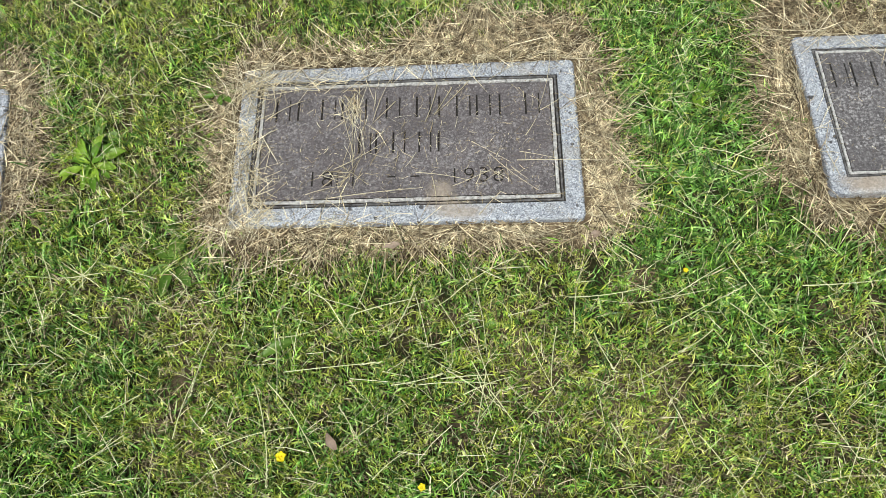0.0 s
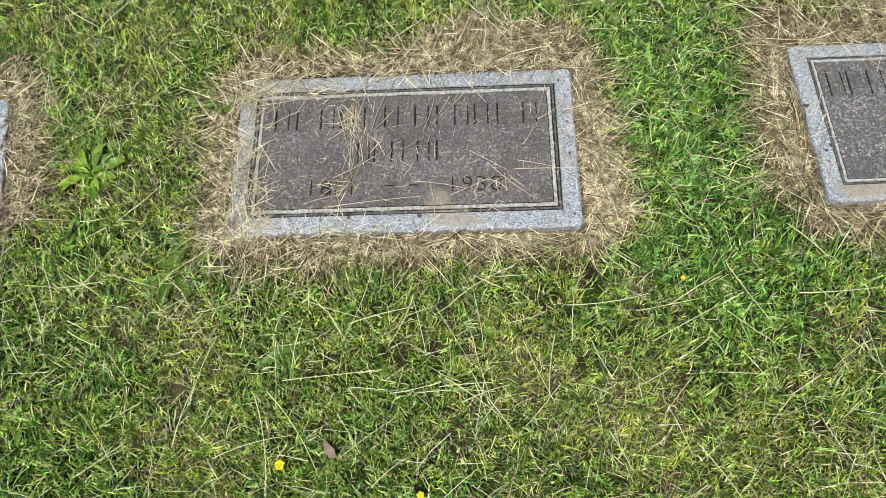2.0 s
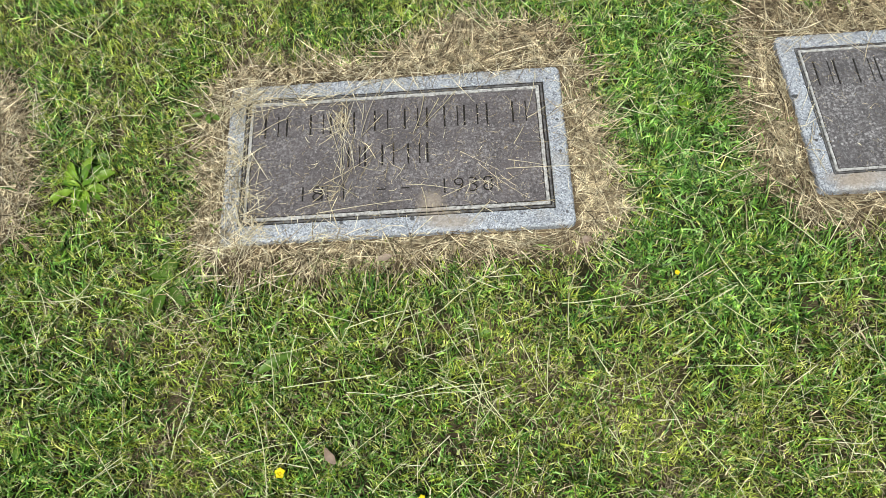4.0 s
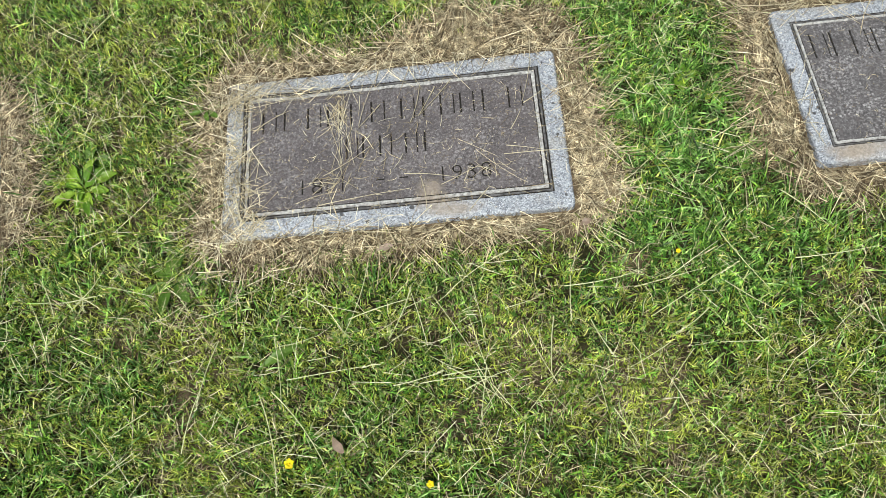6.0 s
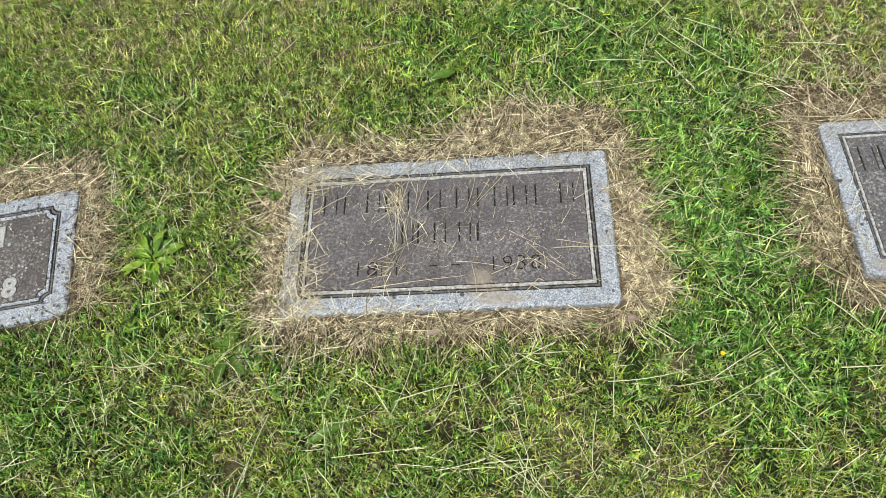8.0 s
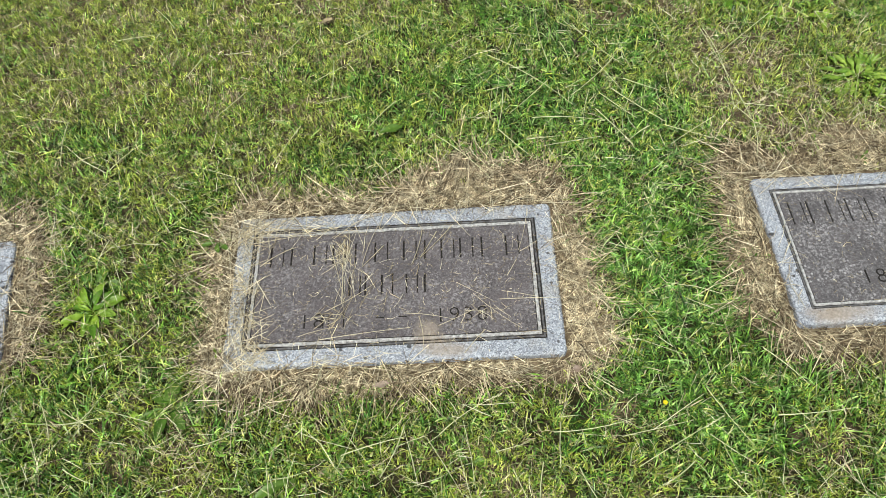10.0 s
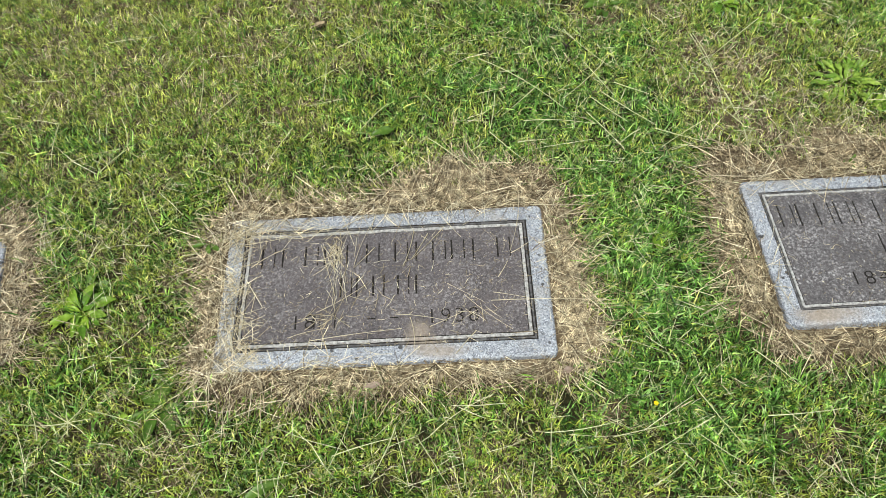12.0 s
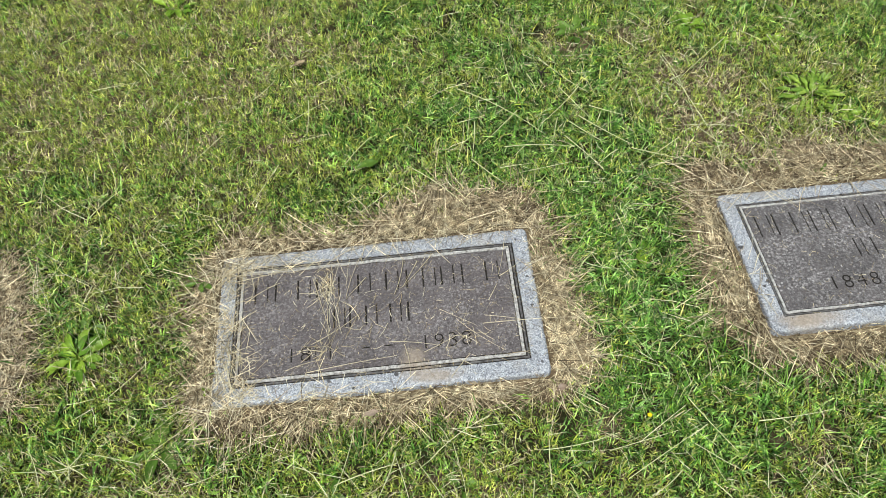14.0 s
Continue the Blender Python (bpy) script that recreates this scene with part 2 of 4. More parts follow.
# ---- helpers of this scene ----
def part(name, bm, material, parent, label=""):
    me = bm
    if not isinstance(bm, bpy.types.Mesh):
        me = bpy.data.meshes.new(name)
        bm.to_mesh(me)
        bm.free()
    if not me.materials:
        me.materials.append(material)
    ob = new(name, me)
    ob.parent = parent
    if label:
        tagged(ob, label)
    return ob


def thing(name, m, label, category, group="", kind=""):
    ob = new(name)
    ob.empty_display_size = 0.05
    ob.matrix_world = m
    return tagged(ob, label, category, group, kind)


def mesh_from_arrays(name, verts, quads, tris, materials, quad_mats=None, tri_mats=None):
    """A mesh from numpy arrays of corners."""
    me = bpy.data.meshes.new(name)
    nq, nt = len(quads), len(tris)
    me.vertices.add(len(verts))
    me.vertices.foreach_set("co", verts.astype(np.float32).ravel())
    me.loops.add(nq * 4 + nt * 3)
    me.loops.foreach_set("vertex_index", np.concatenate([quads.ravel(), tris.ravel()]).astype(np.int32))
    me.polygons.add(nq + nt)
    me.polygons.foreach_set("loop_start", np.concatenate([np.arange(nq) * 4, nq * 4 + np.arange(nt) * 3]).astype(np.int32))
    if quad_mats is not None:
        me.polygons.foreach_set("material_index", np.concatenate([quad_mats, tri_mats]).astype(np.int32))
    me.update(calc_edges=True)
    for m in materials:
        me.materials.append(m)
    return me


rng = np.random.default_rng(11)


def blades(base, length, width, azim, a0, a1, mats, segs=3, twist=0.6, sway=0.25):
    """Ribbons that rise from their bases, bend over and taper to a tip. a0, a1: their lean from upright at root and tip, radians."""
    n = len(base)
    s = np.linspace(0, 1, segs + 1)
    bend = a0[:, None] + (a1 - a0)[:, None] * (s[None, :-1] + 0.5 / segs)
    turn = azim[:, None] + rng.normal(0, sway, n)[:, None] * s[None, :-1] * 1.5
    step = (length / segs)[:, None]
    d = np.stack([np.sin(bend) * np.cos(turn), np.sin(bend) * np.sin(turn), np.cos(bend)], -1) * step[..., None]
    line = np.concatenate([base[:, None, :], base[:, None, :] + np.cumsum(d, 1)], 1)
    tw = rng.normal(0, twist, n)
    side = np.stack([-np.sin(azim) * np.cos(tw), np.cos(azim) * np.cos(tw), np.sin(tw)], -1)
    prof = np.array([0.75, 1.0, 0.85, 0.6, 0.4])[:segs] if segs > 1 else np.array([1.0])
    off = side[:, None, :] * (width[:, None] * prof[None, :] * 0.5)[..., None]
    k = 2 * segs + 1
    v = np.empty((n, k, 3))
    v[:, 0:2 * segs:2] = line[:, :segs] - off
    v[:, 1:2 * segs:2] = line[:, :segs] + off
    v[:, 2 * segs] = line[:, segs]
    start = np.arange(n)[:, None] * k
    quads = np.concatenate([(start + np.array([2 * i, 2 * i + 1, 2 * i + 3, 2 * i + 2]))[:, None, :] for i in range(segs - 1)], 1).reshape(-1, 4)
    tris = start + np.array([2 * segs - 2, 2 * segs - 1, 2 * segs])
    return v.reshape(-1, 3), quads, tris, np.repeat(mats, segs - 1), mats


def bands(base, length, width, azim, pitch, mats, bow=0.15):
    """Straws: nearly straight ribbons of two pieces with blunt ends, lying at pitch (radians above level)."""
    n = len(base)
    turn = rng.normal(0, bow, n)
    half = (length / 2)[:, None]
    d1 = np.stack([np.cos(azim) * np.cos(pitch), np.sin(azim) * np.cos(pitch), np.sin(pitch)], -1) * half
    p2 = pitch - np.abs(rng.normal(0, 0.06, n))
    d2 = np.stack([np.cos(azim + turn) * np.cos(p2), np.sin(azim + turn) * np.cos(p2), np.sin(p2)], -1) * half
    tw = rng.normal(0, 0.5, n)
    side = np.stack([-np.sin(azim) * np.cos(tw), np.cos(azim) * np.cos(tw), np.sin(tw)], -1) * (width / 2)[:, None]
    p = [base, base + d1, base + d1 + d2]
    v = np.stack([p[0] - side, p[0] + side, p[1] - side, p[1] + side, p[2] - side * 0.5, p[2] + side * 0.5], 1)
    start = np.arange(n)[:, None] * 6
    quads = np.stack([start + np.array([0, 1, 3, 2]), start + np.array([2, 3, 5, 4])], 1).reshape(-1, 4)
    return v.reshape(-1, 3), quads, np.zeros((0, 3), int), np.repeat(mats, 2), np.zeros(0, int)


def joined(name, pieces, materials):
    vs, qs, ts, qm, tm, at = [], [], [], [], [], 0
    for v, q, t, a, b in pieces:
        vs.append(v), qs.append(q + at), ts.append(t + at), qm.append(a), tm.append(b)
        at += len(v)
    return mesh_from_arrays(name, np.concatenate(vs), np.concatenate(qs), np.concatenate(ts), materials, np.concatenate(qm), np.concatenate(tm))


# ---- plan ----
# Markers: middle, half width, half depth, turn in degrees.
MAIN = (-0.1412, 0.8345, 0.357, 0.189, -0.3)
EAST = (1.0394, 0.8726, 0.357, 0.189, 1.57)
WEST = (-1.298, 0.796, 0.305, 0.166, 8.0)


def smooth(a, b, x):
    t = np.clip((x - a) / (b - a), 0, 1)
    return t * t * (3 - 2 * t)


def local(marker, x, y):
    cx, cy, hw, hd, turn = marker
    c, s = math.cos(radians(turn)), math.sin(radians(turn))
    return (x - cx) * c + (y - cy) * s, -(x - cx) * s + (y - cy) * c


WAVES = [(rng.uniform(0, 6.3), rng.uniform(0, 6.3), rng.uniform(0.6, 1.7)) for _ in range(7)]


def waver(x, y, scale):
    """A soft unevenness between about -1 and 1."""
    v = 0
    for a, ph, f in WAVES:
        v = v + np.sin((x * math.cos(a) + y * math.sin(a)) * scale * f + ph + 1.3 * np.sin((y * math.cos(a) - x * math.sin(a)) * scale * 0.6))
    return v / 4.0


def apron(marker, x, y, left, right, front, back):
    """How far inside the bare ring round a marker a place is: 1 inside, 0 outside."""
    u, w = local(marker, x, y)
    hw, hd = marker[2], marker[3]
    mx = np.where(u < 0, left, right)
    my = np.where(w < 0, front, back)
    ex = np.maximum(np.abs(u) - hw + 0.05, 0) / (mx + 0.05)
    ey = np.maximum(np.abs(w) - hd + 0.05, 0) / (my + 0.05)
    r = np.sqrt(ex ** 2 + ey ** 2) + 0.15 * waver(x, y, 16.0) + 0.12 * waver(y + 3, x, 45.0) + 0.07 * waver(y, x + 9, 130.0)
    return 1 - smooth(0.8, 1.12, r)


def dryness(x, y):
    u, w = local(MAIN, x, y)
    back = 0.06 + 0.085 * smooth(-0.05, 0.15, u)
    a = apron(MAIN, x, y, 0.055, 0.09, 0.056, back)
    b = apron(EAST, x, y, 0.085, 0.1, 0.065, 0.12)
    c = apron(WEST, x, y, 0.1, 0.07, 0.01, 0.105)
    return np.maximum(np.maximum(a, b), c)


def on_marker(x, y, margin=0.0):
    hit = np.zeros(np.shape(x), bool)
    for m in (MAIN, EAST, WEST):
        u, w = local(m, x, y)
        hit |= (np.abs(u) < m[2] + margin) & (np.abs(w) < m[3] + margin)
    return hit


def ground_z(x, y):
    return -0.026 + 0.014 * dryness(x, y) - 0.014 * smooth(1.12, 1.35, x) + 0.015 * np.exp(-((x - 0.68) / 0.11) ** 2 - ((y - 0.8) / 0.24) ** 2) + 0.004 * waver(x, y, 9.0) + 0.0015 * waver(y, x, 50.0)


def lushness(x, y):
    """Where the grass stands dark and thick (1) or thin and yellow (0)."""
    v = 0.42 + 0.2 * waver(x, y, 5.0) + 0.22 * waver(y, x, 17.0) + 0.15 * waver(x + y, x - y, 60.0)
    v = v + 0.42 * np.exp(-(((x - 0.48) / 0.22) ** 2 + ((y - 0.8) / 0.45) ** 2))
    v = v + 0.3 * np.exp(-(((x - 0.25) / 0.3) ** 2 + ((y - 1.4) / 0.25) ** 2))
    v = v - 0.12 * np.exp(-(((x + 0.75) / 0.2) ** 2 + ((y - 0.65) / 0.2) ** 2))
    v = v - 0.6 * np.exp(-(((x + 0.9) / 0.6) ** 2 + ((y - 1.75) / 0.48) ** 2))
    v = v - 0.45 * np.exp(-(((x - 0.82) / 0.32) ** 2 + ((y - 1.4) / 0.22) ** 2))
    v = v - 0.2 * np.exp(-(((x + 0.0) / 0.6) ** 2 + ((y - 0.25) / 0.2) ** 2))
    return np.clip(v, 0, 1)


# Thin places in the lawn: middle, reach, and how bare.
THIN = [(-0.61, 0.89, 0.06, 0.75), (0.3, 0.53, 0.05, 0.7), (-0.68, 0.46, 0.05, 0.5), (-1.05, 1.42, 0.1, 0.3), (-0.02, 0.26, 0.09, 0.3), (0.68, 0.45, 0.06, 0.4),
        (-0.376, 1.802, 0.09, 0.6), (-0.498, 1.631, 0.08, 0.4), (0.464, 1.646, 0.05, 0.95), (0.608, 1.677, 0.06, 0.6), (0.697, 1.523, 0.1, 0.6),
        (0.792, 1.475, 0.1, 0.6), (0.642, 1.368, 0.07, 0.5), (0.734, 1.275, 0.12, 0.75), (0.887, 1.344, 0.06, 0.6), (-0.325, 1.698, 0.06, 0.4)]


def thinness(x, y):
    v = 0 * x
    for cx, cy, reach, bare in THIN:
        d = np.hypot(x - cx, (y - cy) * 1.2) / reach + 0.3 * waver(x, y, 40.0)
        v = np.maximum(v, bare * (1 - smooth(0.5, 1.25, d)))
    return v


# ---- ground ----
def graded(lo, hi, step):
    far, out, d = [], 0.0, step
    while out < 300:
        d *= 1.35
        out += d
        far.append(out)
    return np.concatenate([lo - np.array(far[::-1]), np.arange(lo, hi + step / 2, step), hi + np.array(far)])


def build_ground():
    xs, ys = graded(-2.2, 2.2, 0.024), graded(-1.0, 2.9, 0.024)
    gx, gy = np.meshgrid(xs, ys)
    gz = ground_z(gx, gy)
    away = smooth(2.0, 6.0, np.hypot(gx, gy - 1))
    gz = np.where(away > 0, gz * (1 - away) - 0.02 * away, gz)
    nx, ny = len(xs), len(ys)
    i = np.arange(nx * ny).reshape(ny, nx)
    quads = np.stack([i[:-1, :-1], i[:-1, 1:], i[1:, 1:], i[1:, :-1]], -1).reshape(-1, 4)
    v = np.stack([gx, gy, gz], -1).reshape(-1, 3)
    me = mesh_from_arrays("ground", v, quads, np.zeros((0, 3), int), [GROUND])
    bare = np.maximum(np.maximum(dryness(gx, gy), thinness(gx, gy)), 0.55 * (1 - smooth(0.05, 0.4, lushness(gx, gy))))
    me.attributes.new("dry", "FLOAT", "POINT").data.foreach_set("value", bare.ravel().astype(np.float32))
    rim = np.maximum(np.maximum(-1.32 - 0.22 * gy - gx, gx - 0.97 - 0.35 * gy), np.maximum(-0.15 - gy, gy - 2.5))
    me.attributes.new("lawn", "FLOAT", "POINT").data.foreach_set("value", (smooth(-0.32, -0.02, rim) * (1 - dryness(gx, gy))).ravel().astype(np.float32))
    tagged(new("ground", me), "brown soil and thatch under a mown cemetery lawn", "ground", kind="structure")


build_ground()


# ---- grave markers ----
def outline(hw, hd, inset, corner=0.0, scallop=False):
    """Corner points of a rectangle set in from the marker's edge, anticlockwise. corner: rounds the corners, or hollows them out."""
    x, y = hw - inset, hd - inset
    if corner <= 0:
        return [(x, y), (-x, y), (-x, -y), (x, -y)]
    pts = []
    for sx, sy, a in ((1, 1, 0), (-1, 1, 90), (-1, -1, 180), (1, -1, 270)):
        for k in range(6):
            b = radians(a + 18 * k)
            if scallop:
                b = radians(a + 270 - 18 * k)
                pts.append((sx * x + corner * math.cos(b) * 1, sy * y + corner * math.sin(b)))
            else:
                pts.append((sx * (x - corner) + corner * math.cos(b), sy * (y - corner) + corner * math.sin(b)))
    return pts


def ragged(pts, amount, seed, per=44):
    """The same outline cut finely along its straight sides and worn in and out by up to amount."""
    out = []
    for i, (x, y) in enumerate(pts):
        bx, by = pts[(i + 1) % len(pts)]
        ln = math.hypot(bx - x, by - y)
        for k in range(per if ln > 0.05 else 1):
            s = k / per
            px, py = x + (bx - x) * s, y + (by - y) * s
            d = amount * (noise.noise((px * 60, py * 60, seed)) + 0.6 * noise.noise((px * 190, py * 190, seed + 5))) if 0 < k else 0.0
            out.append((px + d * (by - y) / max(ln, 1e-6), py - d * (bx - x) / max(ln, 1e-6)))
    return out


def rings(loops, cap=False):
    """A mesh through closed loops of equally many points, each (points, z)."""
    bm = bmesh.new()
    made = [[bm.verts.new((x, y, z)) for x, y in pts] for pts, z in loops]
    for a, b in zip(made, made[1:]):
        n = len(a)
        for i in range(n):
            bm.faces.new((a[i], a[(i + 1) % n], b[(i + 1) % n], b[i]))
    if cap:
        bm.faces.new(made[-1])
    bm.normal_update()
    return bm


def panel_mesh(hw, hd, inset, z, bars, depth=0.0028):
    """The flat panel, with bars (x0, x1, y0, y1) sunk into it; bars of one row share y0 and y1."""
    x, y = hw - inset, hd - inset
    bm = bmesh.new()
    lines = sorted({(b[2], b[3]) for b in bars})
    edge = -y
    spans = []
    for y0, y1 in lines:
        spans += [(edge, y0, []), (y0, y1, sorted((b[0], b[1]) for b in bars if b[2] == y0))]
        edge = y1
    spans.append((edge, y, []))

    def quad(a, b, c, d):
        bm.faces.new([bm.verts.new(p) for p in (a, b, c, d)])

    for y0, y1, row in spans:
        at = -x
        for x0, x1 in row + [(x, x)]:
            quad((at, y0, z), (x0, y0, z), (x0, y1, z), (at, y1, z))
            if x1 > x0:
                quad((x0, y0, z), (x0, y0, z - depth), (x0, y1, z - depth), (x0, y1, z))
                quad((x1, y0, z), (x1, y1, z), (x1, y1, z - depth), (x1, y0, z - depth))
                quad((x0, y0, z), (x1, y0, z), (x1, y0, z - depth), (x0, y0, z - depth))
                quad((x0, y1, z), (x0, y1, z - depth), (x1, y1, z - depth), (x1, y1, z))
            at = x1
    bmesh.ops.remove_doubles(bm, verts=bm.verts, dist=1e-5)
    bm.normal_update()
    return bm


def box(x0, x1, y0, y1, z0, z1, bevel=0.0):
    bm = bmesh.new()
    bmesh.ops.create_cube(bm, size=1, matrix=Matrix.LocRotScale(((x0 + x1) / 2, (y0 + y1) / 2, (z0 + z1) / 2), None, (x1 - x0, y1 - y0, z1 - z0)))
    if bevel:
        bmesh.ops.bevel(bm, geom=bm.edges[:], offset=bevel, segments=2, affect="EDGES")
    return bm


def writing(text, height, thick, thin=0.0):
    """Figures in the built-in font as a mesh, standing on their base line, that high."""
    cu = bpy.data.curves.new("figure", "FONT")
    cu.body, cu.size, cu.extrude, cu.offset, cu.resolution_u = text, height / 0.73, thick / 2, thin, 4
    ob = new("figure", cu)
    bpy.context.view_layer.update()
    me = bpy.data.meshes.new_from_object(ob.evaluated_get(bpy.context.evaluated_depsgraph_get()))
    bpy.data.objects.remove(ob)
    bpy.data.curves.remove(cu)
    me.materials.clear()
    return me


def marker_body(parent, hw, hd, material, corner=0.012, rim=0.0365):
    """The granite block with worn, rounded edges and its bare rim."""
    def r(inset, wear=0.0):
        return ragged(outline(hw, hd, inset, max(corner - inset, 0.002)), wear, hw * 40 + hd)

    loops = [(r(0.0, 0.0014), -0.1), (r(0.0, 0.0014), -0.006), (r(0.0012, 0.0016), -0.0028), (r(0.004, 0.002), -0.0008), (r(0.009, 0.002), 0.0), (r(rim), 0.0), (r(rim + 0.0007), -0.003)]
    bm = rings(loops)
    ob = part("granite_block", bm, material, parent, "pale blue-grey granite rim with a speckled grain")
    return ob


def framed(parent, hw, hd, corner, scallop, first=0.0372, k=1.0, strip=None):
    """The incised double border inside the rim: two black grooves with a dirty band between, a pale strip, a thin groove. k: how wide."""
    def o(inset, worn=True):
        plain_line = outline(hw, hd, first + inset * k, corner if scallop else 0.0, scallop)
        return ragged(plain_line, 0.0011 * k if worn else 0.0, inset * 900)

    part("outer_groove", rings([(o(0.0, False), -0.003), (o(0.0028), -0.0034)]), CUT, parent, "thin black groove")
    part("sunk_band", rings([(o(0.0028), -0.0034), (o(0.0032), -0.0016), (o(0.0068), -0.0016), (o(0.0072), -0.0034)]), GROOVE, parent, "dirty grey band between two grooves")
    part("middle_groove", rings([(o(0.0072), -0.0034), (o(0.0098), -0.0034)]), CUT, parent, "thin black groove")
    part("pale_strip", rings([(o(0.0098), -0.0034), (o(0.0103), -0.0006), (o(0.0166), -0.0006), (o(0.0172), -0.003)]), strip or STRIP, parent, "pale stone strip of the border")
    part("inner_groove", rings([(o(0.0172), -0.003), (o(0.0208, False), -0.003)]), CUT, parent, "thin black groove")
    return first + 0.0188 * k


def stems(xs, wide, y0, y1, stroke=0.004):
    """Sunk bars that stand for letters cut at the places xs."""
    out = []
    for i, x in enumerate(xs):
        out.append((x - wide / 2, x - wide / 2 + stroke, y0, y1))
        if i % 3 != 1:
            out.append((x + wide / 2 - stroke * 0.7, x + wide / 2, y0, y1))
    return out


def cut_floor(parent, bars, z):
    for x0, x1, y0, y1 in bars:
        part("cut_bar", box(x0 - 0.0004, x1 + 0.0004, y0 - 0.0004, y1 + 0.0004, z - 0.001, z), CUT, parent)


def figures(parent, text, x, y, height, step, material, thin, z, thick=0.0006, slant=0.0):
    """Figures set one by one from x, each a part of its own."""
    for i, ch in enumerate(text):
        ob = part("figure", writing(ch, height, thick, thin), material, parent)
        ob.matrix_local = pose(x + i * step, y, z, 0, 0, slant)


def build_markers():
    # The marker in the middle.
    cx, cy, hw, hd, turn = MAIN
    m = thing("grave_marker", pose(cx, cy, 0.0015, -0.8, -0.3, turn), "flat granite grave marker, dark weathered panel, strewn with dry straw", "grave marker", "grave markers in a row")
    marker_body(m, hw, hd, GRANITE)
    inset = framed(m, hw, hd, 0.0, False)
    bars = stems([-0.262, -0.216, -0.165, -0.122, -0.072, -0.028, 0.036, 0.083, 0.12, 0.162, 0.21, 0.264], 0.031, 0.054, 0.106)
    bars += stems([-0.085, -0.05, -0.014, 0.04, 0.08], 0.027, -0.03, 0.02)
    bars += stems([-0.144, -0.1], 0.014, -0.104, -0.068, 0.003)
    part("panel", panel_mesh(hw, hd, inset, -0.0011, bars), PANEL, m, "dark brown-grey weathered stone panel with pale flecks")
    cut_floor(m, bars, -0.0034)
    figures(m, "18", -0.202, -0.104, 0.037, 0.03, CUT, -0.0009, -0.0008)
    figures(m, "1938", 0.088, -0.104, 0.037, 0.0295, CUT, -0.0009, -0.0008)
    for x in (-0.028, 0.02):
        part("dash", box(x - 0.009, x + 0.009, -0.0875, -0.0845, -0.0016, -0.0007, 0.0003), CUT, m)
    # Its neighbour to the east, of the same make.
    cx, cy, hw, hd, turn = EAST
    e = thing("grave_marker", pose(cx, cy, 0.0016, -1.6, 2.16, turn), "flat granite grave marker with a grey weathered panel and cut dates", "grave marker", "grave markers in a row")
    marker_body(e, hw, hd, GRANITE_EAST, rim=0.0333)
    inset = framed(e, hw, hd, 0.0, False, 0.034, 0.72)
    bars = stems([-0.278, -0.236, -0.193, -0.148, -0.103, -0.058, -0.012, 0.04], 0.033, 0.055, 0.118)
    bars += stems([-0.085, -0.045, -0.005, 0.035, 0.075], 0.02, -0.024, 0.026)
    part("panel", panel_mesh(hw, hd, inset, -0.0011, bars), PANEL_GREY, e, "grey weathered stone panel with pale lichen")
    cut_floor(e, bars, -0.0034)
    figures(e, "1848", -0.196, -0.102, 0.036, 0.031, CUT, -0.0008, -0.0008)
    # Its neighbour to the west, with raised lettering and hollowed border corners.
    cx, cy, hw, hd, turn = WEST
    w = thing("grave_marker", pose(cx, cy, 0.0, 0, 0, turn), "flat granite marker with raised pale lettering and black lichen spots", "grave marker", "grave markers in a row")
    marker_body(w, hw, hd, GRANITE_SPOTTED, 0.02)
    part("rim_infill", rim_infill(hw, hd), GRANITE_SPOTTED, w)
    inset = framed(w, hw, hd, 0.02, True, strip=GRANITE_SPOTTED)
    o = outline(hw, hd, inset, 0.02, True)
    part("panel", rings([(o, -0.003), (o, -0.0011)], cap=True), PANEL_DARK, w, "dark weathered stone panel with pale lichen flecks")
    part("letter_bar", box(0.118, 0.137, 0.037, 0.092, -0.002, 0.0012, 0.0008), RAISED, w, "raised pale stone bar")
    part("letter_stop", box(0.147, 0.155, 0.037, 0.045, -0.002, 0.0012, 0.0008), RAISED, w)
    part("letter_bar", box(0.082, 0.099, -0.037, 0.014, -0.002, 0.0012, 0.0008), RAISED, w, "raised pale stone bar")
    figures(w, "38", 0.105, -0.096, 0.047, 0.045, RAISED, 0.003, 0.0, 0.0024)


def rim_infill(hw, hd):
    """Stone between the square end of the rim and the hollowed corners of the border."""
    o = outline(hw, hd, 0.0372, 0.02, True)
    sq = outline(hw, hd, 0.0372, 0.002)
    return rings([(sq, -0.0029), ([(x * 0.999, y * 0.999) for x, y in sq], -0.0003), (o, -0.0003), (o, -0.0031)])


build_markers()


# ---- the lawn ----
def in_view(x, y):
    """The stretch of lawn that is walked past closely."""
    u, v = x + rng.normal(0, 0.09, np.shape(x)), y + rng.normal(0, 0.09, np.shape(x))
    return (v > -0.15) & (v < 2.5) & (u > -1.32 - 0.22 * v) & (u < 0.97 + 0.35 * v)


def scatter(n, x0, x1, y0, y1):
    return rng.uniform(x0, x1, n), rng.uniform(y0, y1, n)


